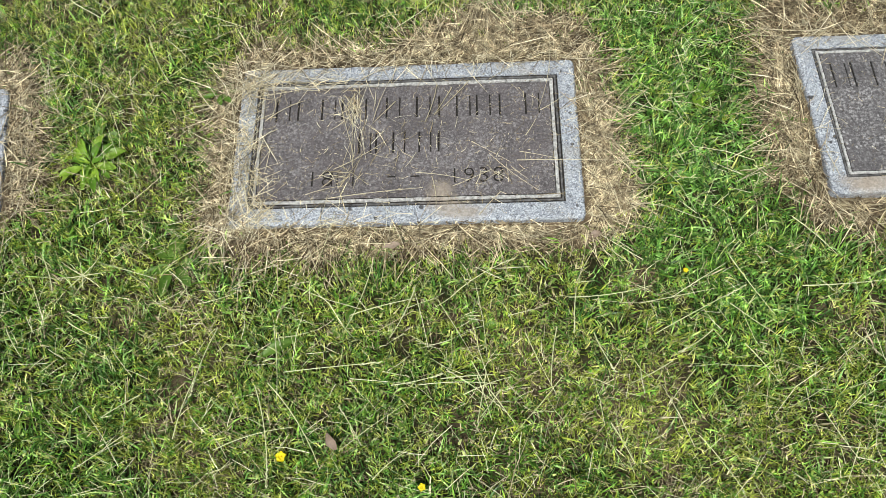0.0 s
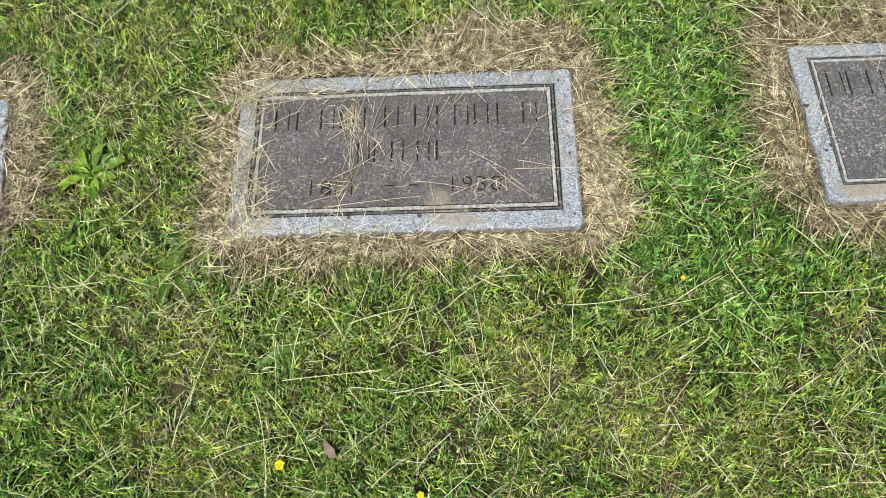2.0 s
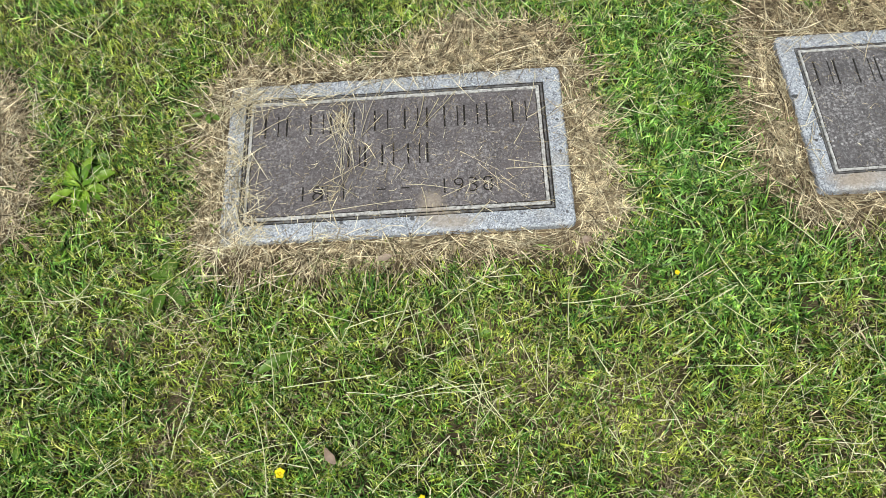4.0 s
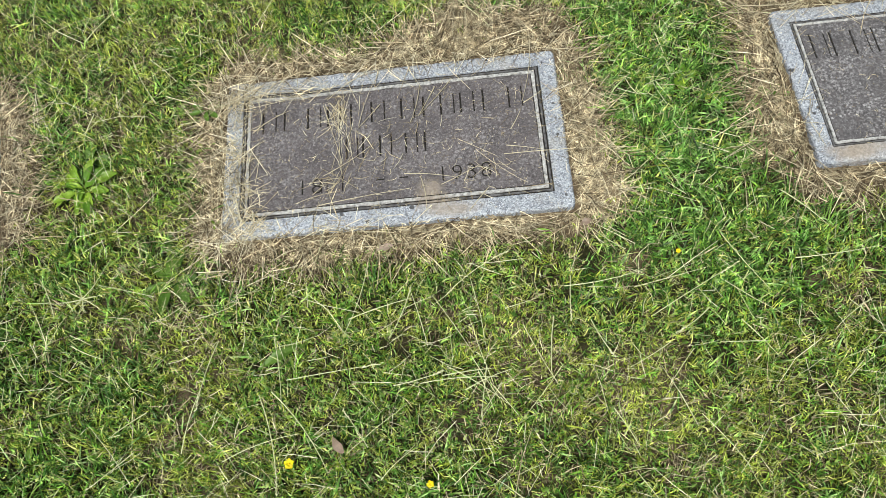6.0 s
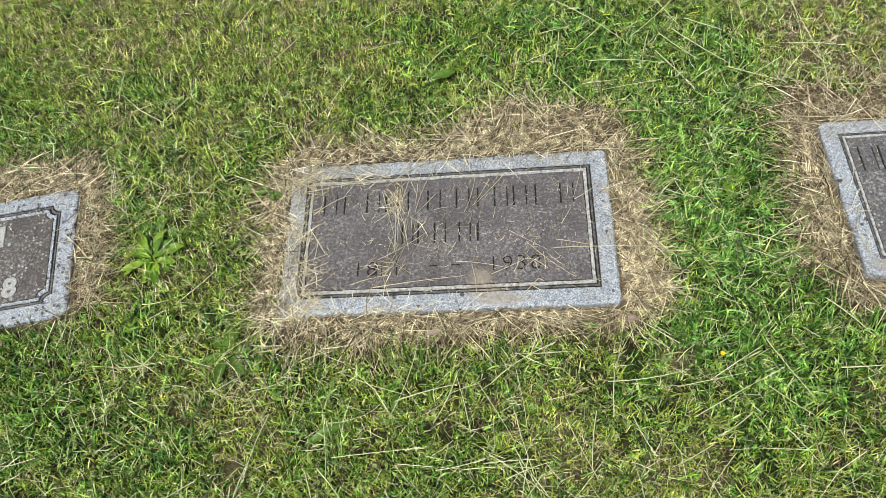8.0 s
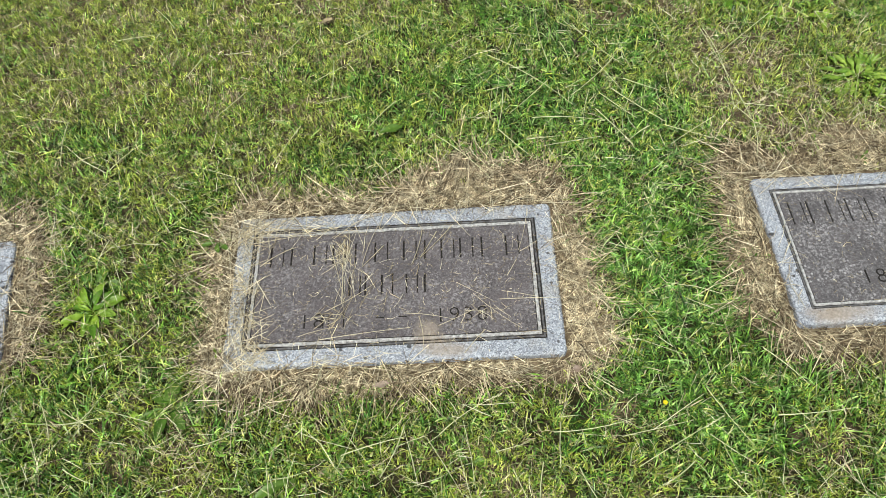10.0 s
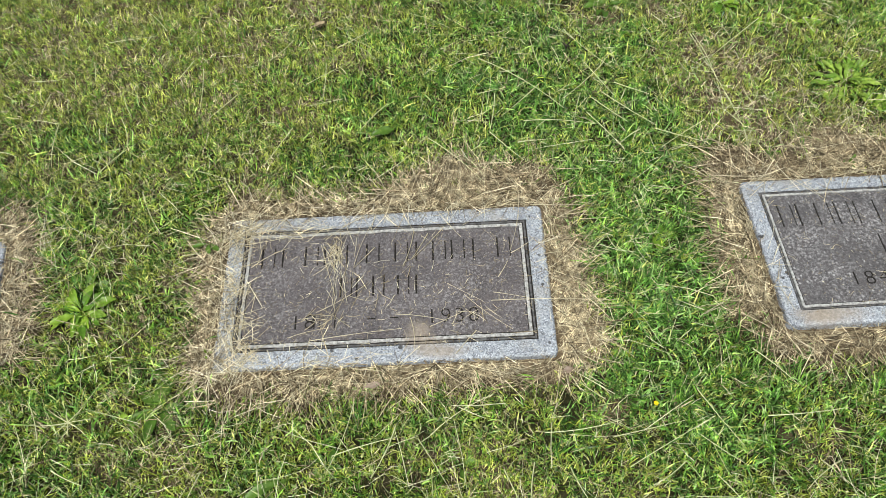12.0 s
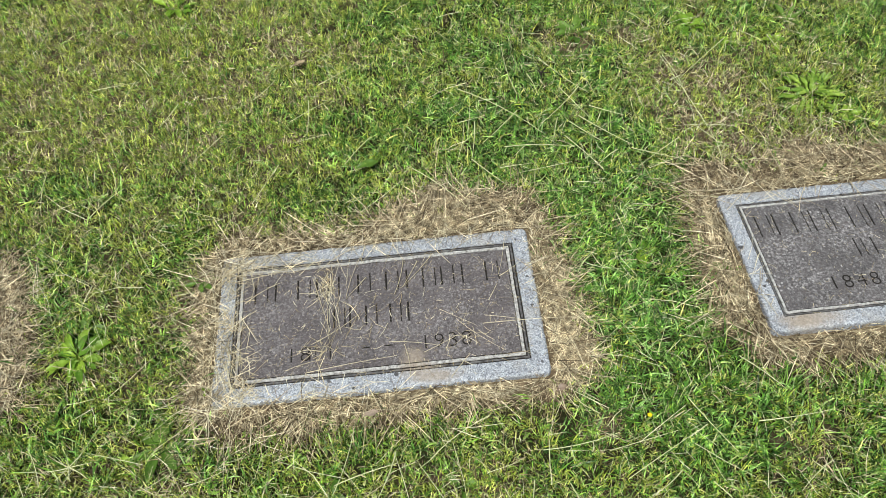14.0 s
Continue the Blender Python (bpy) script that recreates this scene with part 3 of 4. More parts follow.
def sward(x, y, per, spread, kind, length, width, lean, bend, segs):
    """Tufts at x, y: per blades each round its foot; kind: the material of each tuft. length, width: ranges; lean, bend: from upright, radians."""
    tall = rng.uniform(0.65, 1.3, len(x)) * (1 - 0.3 * dryness(x, y)) * np.clip(1.0 + 0.3 * waver(x, y + 4, 150.0), 0.5, 1.4)
    lay = rng.uniform(0, math.tau, len(x))
    x, y, kind, tall, lay = (np.repeat(v, per) for v in (x, y, kind, tall, lay))
    n = len(x)
    x, y = x + rng.normal(0, spread, n), y + rng.normal(0, spread, n)
    stray = rng.random(n)
    kind = np.where(stray < 0.14, rng.integers(0, 3, n), kind)
    kind = np.where(stray > 0.988, 3, kind)
    ok = ~on_marker(x, y, 0.002)
    x, y, kind, tall, lay = (v[ok] for v in (x, y, kind, tall, lay))
    n = len(x)
    long_ = np.clip(length[0] + (length[1] - length[0]) * rng.beta(2.0, 2.6, n), 0.008, 0.08) * tall
    a0 = np.abs(rng.normal(lean, 0.35, n))
    a1 = a0 + np.abs(rng.normal(bend, 0.4, n))
    azim = np.where(rng.random(n) < 0.45, lay + rng.normal(0, 0.6, n), rng.uniform(0, math.tau, n))
    base = np.stack([x, y, ground_z(x, y) - 0.002], -1)
    return blades(base, long_, rng.uniform(*width, n), azim, a0, a1, kind, segs, 0.7, 0.3)


def build_grass():
    """Short mown grass: fine and coarse tufts whose blades fan out, each tuft of one kind."""
    mats = [GREEN, DARK, YELLOW, STRAW, THATCH]
    x, y = scatter(112000, -2.1, 2.05, -0.4, 2.75)
    dry = dryness(x, y)
    keep = in_view(x, y) & ~on_marker(x, y, 0.006) & (rng.random(len(x)) > np.clip(dry * 1.25, 0, 0.965))
    keep &= rng.random(len(x)) < (0.96 + 0.12 * waver(x, y, 28.0) + 0.3 * waver(y + 7, x, 120.0)) * (1 - 0.75 * thinness(x, y))
    x, y, dry = x[keep], y[keep], dry[keep]
    n = len(x)
    lush = lushness(x, y)
    r = rng.random(n)
    kind = np.where(r < 1.0 * lush - 0.17, 1, np.where(r < 0.16 + 0.72 * lush, 0, 2))
    brown = rng.random(n)
    kind = np.where(brown < 0.2 - 0.4 * np.minimum(lush, 0.5) + 0.2 * dry, 3, kind)
    kind = np.where(brown > 0.965 - 0.3 * thinness(x, y), np.where(rng.random(n) < 0.5, 3, 4), kind)
    coarse = rng.random(n) < np.clip(0.06 + 0.75 * (lush - 0.3), 0.04, 0.68) * (1 - thinness(x, y))
    kind = np.where(coarse & (kind >= 2), rng.integers(0, 2, n), kind)
    fine = ~coarse
    leafy = fine & (rng.random(n) < 0.35)
    thin = fine & ~leafy
    pieces = [sward(x[thin], y[thin], 13, 0.0065, kind[thin], (0.013, 0.036), (0.0011, 0.0022), 0.42, 0.5, 2),
              sward(x[leafy], y[leafy], 8, 0.008, kind[leafy], (0.012, 0.034), (0.0016, 0.003), 0.6, 0.65, 3),
              sward(x[coarse], y[coarse], 7, 0.011, kind[coarse], (0.024, 0.058), (0.0023, 0.0043), 0.78, 0.75, 4)]
    tip = np.concatenate([np.tile(np.r_[np.repeat(np.arange(g) / g, 2), 1.0], len(p[0]) // (2 * g + 1)) for p, g in zip(pieces, (2, 3, 4))])
    me = joined("lawn_grass", pieces, mats)
    me.attributes.new("tip", "FLOAT", "POINT").data.foreach_set("value", tip.astype(np.float32))
    tagged(new("lawn_grass", me), "short mown green lawn grass with yellowing blades between", "grass", kind="stuff")
    # Dead blades and fibres at the foot of the grass.
    x, y = scatter(150000, -2.1, 2.05, -0.4, 2.75)
    keep = in_view(x, y) & ~on_marker(x, y, 0.03) & (rng.random(len(x)) < (0.42 - 0.6 * lushness(x, y) + 0.2 * waver(x, y, 20.0)) + 1.3 * thinness(x, y))
    x, y = x[keep], y[keep]
    n = len(x)
    base = np.stack([x, y, ground_z(x, y) + rng.uniform(0.001, 0.018, n)], -1)
    piece = bands(base, rng.uniform(0.01, 0.035, n), rng.uniform(0.0008, 0.0016, n), rng.uniform(0, math.tau, n), rng.normal(0.1, 0.2, n), np.where(rng.random(n) < 0.12 + 0.6 * thinness(x, y) + 0.35 * (1 - smooth(0.1, 0.4, lushness(x, y))), 0, 1))
    tagged(new("lawn_thatch", joined("lawn_thatch", [piece], [STRAW, THATCH])), "dead tan fibres at the foot of the grass", "dry grass", kind="stuff")
    # The lawn that goes on around, less dense.
    x, y = scatter(250000, -4.0, 4.0, -2.8, 5.0)
    keep = ~in_view(x, y) & ~on_marker(x, y, 0.004) & (rng.random(len(x)) > dryness(x, y) * 1.3) & (rng.random(len(x)) < 1.15 - np.hypot(x, y - 1.1) / 4.2)
    x, y = x[keep], y[keep]
    n = len(x)
    kind = rng.choice([0, 1, 2], n, p=[0.5, 0.27, 0.23])
    base = np.stack([x, y, ground_z(x, y) - 0.002], -1)
    piece = blades(base, rng.uniform(0.02, 0.045, n), rng.uniform(0.0025, 0.0055, n), rng.uniform(0, math.tau, n), rng.uniform(0.2, 0.8, n), rng.uniform(0.8, 1.6, n), kind, 2)
    tagged(new("lawn_grass_around", joined("lawn_grass_around", [piece], mats[:3])), "mown green lawn grass further off", "grass", kind="stuff")


def build_thatch():
    """Dry straw that lies thick round the markers."""
    x, y = scatter(330000, -1.75, 1.5, 0.4, 1.4)
    dry = dryness(x, y)
    bare = 0.55 + 0.3 * waver(x + 2, y, 13.0) + 0.2 * waver(y, x, 33.0)
    keep = ~on_marker(x, y, 0.002) & (rng.random(len(x)) < dry * np.clip(bare, 0.2, 0.9))
    x, y = x[keep], y[keep]
    n = len(x)
    length = np.where(rng.random(n) < 0.2, rng.uniform(0.05, 0.12, n), np.clip(rng.gamma(3, 0.011, n), 0.008, 0.07))
    layer = rng.random(n)
    base = np.stack([x, y, ground_z(x, y) + 0.001 + 0.009 * layer], -1)
    kind = np.where(rng.random(n) < 0.42 - 0.36 * layer, 1, 0)
    azim = rng.uniform(0, math.tau, n)
    # No straw from the thatch runs through a block: those that would are turned away or shortened.
    ex, ey = x + np.cos(azim) * length, y + np.sin(azim) * length
    bad = on_marker(ex, ey, 0.003) & (rng.random(n) < 0.8)
    azim = np.where(bad, azim + math.pi, azim)
    hit = on_marker(x + np.cos(azim) * length, y + np.sin(azim) * length, 0.003)
    base[:, 2] = np.where(hit, np.maximum(base[:, 2], 0.0015), base[:, 2])
    pitch = np.where(hit, np.abs(rng.normal(0.04, 0.03, n)), rng.normal(0.05, 0.09, n))
    piece = bands(base, length, rng.uniform(0.0008, 0.0019, n), azim, pitch, kind)
    tagged(new("dry_thatch", joined("dry_thatch", [piece], [STRAW, THATCH])), "dry tan straw lying thick round the markers", "dry grass", kind="stuff")


def build_clippings():
    """Mown straws and pale stalks that lie on top of the lawn."""
    x, y = scatter(46000, -2.1, 2.05, -0.4, 2.75)
    thin = 0.5 - 0.1 * lushness(x, y) + 0.2 * waver(x, y, 12.0) - 0.4 * smooth(1.15, 1.35, y) * smooth(0.2, -0.2, x)
    keep = in_view(x, y) & ~on_marker(x, y, 0.08) & (dryness(x, y) < 0.6) & (rng.random(len(x)) < thin)
    x, y = x[keep], y[keep]
    n = len(x)
    long = rng.random(n) < 0.1
    length = np.where(long, rng.uniform(0.06, 0.15, n), rng.uniform(0.012, 0.055, n))
    width = np.where(long, rng.uniform(0.0008, 0.0013, n), rng.uniform(0.0005, 0.0011, n))
    base = np.stack([x, y, ground_z(x, y) + rng.uniform(0.016, 0.033, n)], -1)
    kind = np.where(rng.random(n) < 0.4, 0, 1)
    piece = bands(base, length, width, rng.uniform(0, math.tau, n), rng.normal(0.03, 0.12, n), kind)
    tagged(new("grass_clippings", joined("grass_clippings", [piece], [STRAW, STALK])), "pale mown stalks and straws lying on the lawn", "dry grass", kind="stuff")


def build_small_weeds():
    """Little rosettes of oval leaves between the blades."""
    x, y = scatter(7200, -2.1, 2.05, -0.4, 2.75)
    keep = in_view(x, y) & ~on_marker(x, y, 0.02) & (dryness(x, y) < 0.4) & (rng.random(len(x)) < 0.5 + 0.4 * waver(x + 5, y, 6.0))
    x, y = x[keep], y[keep]
    per = 6
    x, y = np.repeat(x, per), np.repeat(y, per)
    n = len(x)
    azim = rng.uniform(0, math.tau, n)
    base = np.stack([x + rng.normal(0, 0.009, n), y + rng.normal(0, 0.009, n), ground_z(x, y) + rng.uniform(0.008, 0.022, n)], -1)
    piece = blades(base, rng.uniform(0.006, 0.015, n), rng.uniform(0.0026, 0.0052, n), azim, rng.uniform(0.9, 1.5, n), rng.uniform(1.2, 1.9, n), np.zeros(n, int), 4, 0.3, 0.1)
    tagged(new("small_lawn_weeds", joined("small_lawn_weeds", [piece], [CLOVER])), "small yellow-green oval-leaved weeds among the grass", "weeds", kind="stuff")


def build_debris():
    """Bits of cut grass on the markers."""
    pieces = []
    for m, count in ((MAIN, 1500), (EAST, 800), (WEST, 350)):
        cx, cy, hw, hd, turn = m
        n = count
        u, w = rng.uniform(-hw + 0.01, hw - 0.01, n), rng.uniform(-hd + 0.01, hd - 0.01, n)
        c, s = math.cos(radians(turn)), math.sin(radians(turn))
        base = np.stack([cx + u * c - w * s, cy + u * s + w * c, np.full(n, 0.0012) - (w * math.sin(radians(0.8)) - u * math.sin(radians(0.3)) - 0.0015 if m is MAIN else 0) + rng.uniform(0, 0.001, n)], -1)
        if m is EAST:
            base[:, 2] += 0.0016 + w * math.sin(radians(-1.6)) - u * math.sin(radians(2.16))
        pieces.append(bands(base, np.clip(rng.gamma(1.6, 0.0026, n), 0.001, 0.016) + 0.0015, rng.uniform(0.0004, 0.0009, n), rng.uniform(0, math.tau, n), np.abs(rng.normal(0, 0.05, n)), np.where(rng.random(n) < 0.75, 0, 1), 0.6))
    for m, count, lift in ((MAIN, 420, 0.003), (EAST, 300, 0.011), (WEST, 60, 0.001)):
        cx, cy, hw, hd, turn = m
        u, w = rng.uniform(-hw + 0.03, hw - 0.03, count), rng.uniform(-hd + 0.02, hd - 0.02, count)
        base = np.stack([cx + u, cy + w, lift + rng.uniform(0, 0.002, count)], -1)
        pieces.append(bands(base, rng.uniform(0.008, 0.034, count), rng.uniform(0.0004, 0.0008, count), rng.uniform(0, math.tau, count), np.abs(rng.normal(0, 0.03, count)), np.zeros(count, int), 0.8))
    tagged(new("grass_bits", joined("grass_bits", pieces, [STRAW, THATCH])), "tiny bits of cut dry grass on the stones", "dry grass", kind="stuff")

    def tuft(cx, cy, rx, ry, n, way, spread, short, long_, z=0.0):
        base = np.stack([cx + rng.normal(0, rx, n), cy + rng.normal(0, ry, n), z + 0.001 + rng.uniform(0, 0.007, n)], -1)
        az = way + rng.normal(0, spread, n) + np.where(rng.random(n) < 0.5, 0, math.pi)
        ln = rng.uniform(short, long_, n)
        base[:, 0] -= np.cos(az) * ln / 2
        base[:, 1] -= np.sin(az) * ln / 2
        return bands(base, ln, rng.uniform(0.0007, 0.0014, n), az, rng.normal(0.0, 0.03, n), (rng.random(n) < 0.45).astype(int), 0.25)

    pieces = [
        tuft(-0.482, 0.82, 0.016, 0.13, 140, 1.7, 1.1, 0.03, 0.11),
        tuft(-0.47, 0.73, 0.022, 0.06, 100, 1.8, 0.9, 0.03, 0.12),
        tuft(-0.45, 0.82, 0.02, 0.13, 60, 1.5, 0.7, 0.03, 0.1),
        tuft(-0.485, 0.98, 0.025, 0.02, 80, 0.9, 1.0, 0.03, 0.11),
        tuft(-0.38, 0.985, 0.07, 0.012, 60, 0.15, 0.5, 0.03, 0.1),
        tuft(-0.445, 1.0, 0.05, 0.022, 55, 0.6, 1.0, 0.03, 0.11),
        tuft(-0.46, 0.655, 0.04, 0.018, 95, 0.3, 1.0, 0.03, 0.1),
        tuft(-0.3, 0.652, 0.09, 0.008, 60, 0.2, 0.8, 0.02, 0.07),
        tuft(-0.1, 1.03, 0.2, 0.01, 110, 0.4, 0.9, 0.02, 0.08),
        tuft(0.222, 0.9, 0.01, 0.1, 60, 1.0, 0.9, 0.02, 0.07),
        tuft(-0.258, 0.915, 0.009, 0.018, 40, 1.75, 0.5, 0.02, 0.07),
        tuft(-0.235, 0.84, 0.022, 0.05, 26, 1.6, 0.5, 0.04, 0.11),
        tuft(-0.275, 0.755, 0.028, 0.01, 26, 0.55, 0.5, 0.02, 0.08),
        tuft(0.05, 0.745, 0.02, 0.012, 14, 2.6, 0.6, 0.02, 0.05),
        tuft(-0.13, 0.86, 0.12, 0.06, 40, 0.8, 1.2, 0.015, 0.05),
        tuft(-0.955, 0.83, 0.025, 0.13, 170, 1.5, 1.0, 0.03, 0.1, -0.008),
        tuft(-1.08, 1.02, 0.07, 0.03, 110, 0.5, 1.0, 0.03, 0.1, -0.008),
        tuft(EAST[0] - EAST[2] + 0.03, EAST[1] + EAST[3] - 0.01, 0.05, 0.012, 26, 0.7, 0.8, 0.04, 0.12, 0.012),
        tuft(EAST[0] - EAST[2] + 0.22, EAST[1] + EAST[3] - 0.006, 0.09, 0.008, 26, 0.4, 0.8, 0.03, 0.1, 0.008),
        tuft(EAST[0] - EAST[2] + 0.012, EAST[1] - 0.08, 0.008, 0.07, 14, 1.2, 0.6, 0.03, 0.1, 0.017),
    ]
    tagged(new("straw_tufts", joined("straw_tufts", pieces, [BRIGHT_STRAW, STRAW])), "tufts of pale dry straw on and beside granite markers", "dry grass", kind="stuff")


build_grass()
build_thatch()
build_clippings()
build_small_weeds()
build_debris()


# ---- single plants, flowers and stalks ----
def leaf_mesh(name, length, width, droop, fold, toothed=0.0, seed=0):
    """A leaf along +x: folded at its midrib, bent down at the tip, with a soft or toothed outline."""
    bm = bmesh.new()
    n, rows_ = 9, []
    for i in range(n + 1):
        s = i / n
        w = width * 0.5 * max(math.sin(math.pi * (0.04 + 0.93 * s) ** 1.2), 0.0) ** 0.7
        w *= 1 + toothed * (1 if i % 2 else -1) * (0.3 < s < 0.95)
        w = max(w, 0.0012 if s < 0.5 else 0.0004)
        x = length * s
        z = length * (0.25 * s - droop * s * s) + 0.0008 * math.sin(9 * s + seed)
        side = 0.05 * length * math.sin(2.2 * s + seed) * s
        rows_.append([bm.verts.new((x, side + k * w, z + abs(k) * w * fold + (0.0006 + 0.025 * width) * math.sin(seed * 3 + 11 * s + 4 * k))) for k in (-1, -0.5, 0, 0.5, 1)])
    for a, b in zip(rows_, rows_[1:]):
        for k in range(4):
            f = bm.faces.new((a[k], b[k], b[k + 1], a[k + 1]))
            f.smooth = True
    me = bpy.data.meshes.new(name)
    bm.to_mesh(me)
    bm.free()
    return me


def rosette(x, y, count, short, long_, ratio, material, label, name="broadleaf_weed", lift=0.004, droop=0.32, toothed=0.0, seed=1, rise=(4, 28), spread=0.006):
    """A weed whose leaves spread from one foot."""
    r = random.Random(seed)
    m = thing(name, pose(x, y, float(ground_z(np.array(x), np.array(y)))), label, "weed", "weeds in the lawn")
    for i in range(count):
        ln = r.uniform(short, long_)
        me = leaf_mesh("leaf", ln, ln * ratio * r.uniform(0.85, 1.15), droop * r.uniform(0.6, 1.3), r.uniform(0.25, 0.6), toothed, seed + i)
        ob = part("leaf", me, material, m)
        turn = 360 * (i * 0.381966) + r.uniform(-18, 18)
        out = r.uniform(0.0, spread)
        ob.matrix_local = pose(out * math.cos(radians(turn)), out * math.sin(radians(turn)), (0.006 if lift > 0.005 else 0.001) + lift * r.random(), r.uniform(-14, 14), -r.uniform(*rise), turn)
    stem = bmesh.new()
    bmesh.ops.create_cone(stem, segments=8, radius1=0.003, radius2=0.002, depth=0.02, matrix=Matrix.Translation((0, 0, 0.008)))
    part("stem", stem, material, m)
    return m


def single_leaf(x0, y0, x1, y1, width, material, label, z=0.002, droop=0.15, name="fallen_leaf", category="leaf", fold=0.35, curl=0.0):
    ln = math.hypot(x1 - x0, y1 - y0)
    me = leaf_mesh(name, ln, width, droop, fold, 0.0, x0 * 7)
    me.materials.append(material)
    ob = new(name, me)
    ob.matrix_world = pose(x0, y0, z, curl, 4, math.degrees(math.atan2(y1 - y0, x1 - x0)))
    return tagged(ob, label, category)


def flower(x, y, size, seed):
    """A five-petalled yellow flower on its stem."""
    r = random.Random(seed)
    g = float(ground_z(np.array(x), np.array(y)))
    m = thing("yellow_flower", pose(x, y, g), "small yellow five-petalled flower in the grass", "flower", "yellow lawn flowers")
    stem = bmesh.new()
    bmesh.ops.create_cone(stem, segments=6, radius1=0.0008, radius2=0.0006, depth=0.03, matrix=Matrix.Translation((0, 0, 0.015)))
    part("stem", stem, WEED, m)
    for i in range(5):
        me = leaf_mesh("petal", size * 0.5, size * 0.42, 0.1, 0.25, 0.0, seed + i)
        ob = part("petal", me, PETAL, m)
        ob.matrix_local = pose(0, 0, 0.0305, 0, -r.uniform(4, 14), 72 * i + r.uniform(-6, 6) + 20 * seed)
    eye = bmesh.new()
    bmesh.ops.create_icosphere(eye, subdivisions=2, radius=size * 0.1, matrix=Matrix.LocRotScale((0, 0, 0.032), None, (1, 1, 0.6)))
    part("flower_centre", eye, EYE_YELLOW, m, "deep yellow centre")


def stalk(x0, y0, x1, y1, z, material, seeds=0):
    """A mown grass stalk lying between two places, thin and a little bowed; seeds: with a seed head at its end."""
    r = random.Random(round(x0 * 1000) * 31 + round(y1 * 1000))
    a, b = Vector((x0, y0, z + r.uniform(-0.001, 0.002))), Vector((x1, y1, z + r.uniform(-0.001, 0.004)))
    way = (b - a)
    ln = way.length
    side = way.cross(Vector((0, 0, 1))).normalized()
    bow, lift = r.uniform(-0.05, 0.05) * ln, r.uniform(0.0, 0.03) * ln
    bm = bmesh.new()
    thick = r.uniform(0.0009, 0.0012) if material is STALK else r.uniform(0.0007, 0.001)
    loops = []
    for i in range(7):
        s = i / 6
        c = a + way * s + side * bow * 4 * s * (1 - s) + Vector((0, 0, lift * 4 * s * (1 - s)))
        w = thick * (1 - 0.45 * s)
        loops.append([bm.verts.new(c + side * w * math.cos(t) + Vector((0, 0, w * math.sin(t)))) for t in (0.4, 1.97, 3.54, 5.11)])
    for p, q in zip(loops, loops[1:]):
        for k in range(4):
            bm.faces.new((p[k], p[(k + 1) % 4], q[(k + 1) % 4], q[k]))
    bm.faces.new(loops[0][::-1])
    bm.faces.new(loops[-1])
    me = bpy.data.meshes.new("dry_grass_stalk")
    bm.to_mesh(me)
    bm.free()
    me.materials.append(material)
    pale = material is STALK
    ob = tagged(new("dry_grass_stalk", me), "pale thin mown grass stalk lying on the lawn" if pale else "dry tan straw lying on or beside a grave marker", "grass stalk", "loose stalks on the lawn" if pale else "loose straws by the markers")
    if seeds:
        head = bmesh.new()
        for i in range(12):
            s = 0.8 + 0.2 * i / 11
            c = a + way * s + side * bow * 4 * s * (1 - s) + Vector((r.uniform(-1, 1), r.uniform(-1, 1), r.uniform(0.2, 1.2))) * 0.0018
            bmesh.ops.create_icosphere(head, subdivisions=1, radius=1.0, matrix=Matrix.Translation(c) @ way.to_track_quat("X", "Z").to_matrix().to_4x4() @ pose(0, 0, 0, 0, 0, r.uniform(-35, 35)) @ Matrix.Diagonal((0.0028, 0.0009, 0.0009, 1)))
        part("seed_head", head, STALK, ob, "pale feathery seed head")


EYE_YELLOW = plain("flower_eye", (0.75, 0.52, 0.01), 0.7, 0.2)
ORANGE = plain("orange_petal", (0.5, 0.3, 0.1), 0.6, 0.3)

rosette(-0.806, 0.806, 26, 0.022, 0.056, 0.42, WEED, "bright green broad-leaved weed rosette in the lawn", lift=0.011, droop=0.45, toothed=0.09, seed=3, rise=(0, 30), spread=0.034)
rosette(-0.815, 0.868, 6, 0.03, 0.05, 0.55, DOCK, "dark green rounded leaves behind a bright weed", seed=5, lift=0.001, rise=(0, 14), spread=0.02)
rosette(1.03, 1.37, 90, 0.016, 0.038, 0.36, WEED_PALE, "large bright green weed with lobed leaves", lift=0.012, droop=0.5, toothed=0.12, seed=8, rise=(0, 55), spread=0.065)
rosette(1.1, 1.29, 14, 0.015, 0.035, 0.4, WEED, "low bright green weed beside a larger one", toothed=0.15, seed=18)
rosette(-0.711, 1.985, 16, 0.025, 0.045, 0.42, WEED, "bright green broad-leaved weed in yellowish lawn", lift=0.012, seed=21, spread=0.03)
rosette(0.457, 1.7, 12, 0.025, 0.055, 0.38, DOCK, "dark green broad-leaved weed beside bare soil", lift=0.01, seed=31, spread=0.02)
rosette(-0.603, 0.575, 8, 0.045, 0.07, 0.34, DOCK, "dark green long-leaved weed half under grass", seed=41, lift=0.004, rise=(0, 12))
rosette(-0.655, 0.55, 3, 0.025, 0.035, 0.4, WEED, "small bright green weed leaves in the grass", seed=44, rise=(0, 15))
rosette(-0.255, 0.441, 5, 0.025, 0.04, 0.45, DOCK, "dark green weed with oval leaves", seed=51, rise=(0, 14))
rosette(0.003, 0.433, 4, 0.03, 0.04, 0.4, DOCK, "dark green weed with oval leaves", seed=55, rise=(0, 14))
rosette(0.469, 0.938, 4, 0.03, 0.042, 0.62, WEED, "light green round-leaved weed between the markers", seed=61, rise=(0, 16))
rosette(0.556, 0.735, 5, 0.03, 0.042, 0.6, DOCK, "green round-leaved weed between the markers", seed=65, rise=(0, 16))
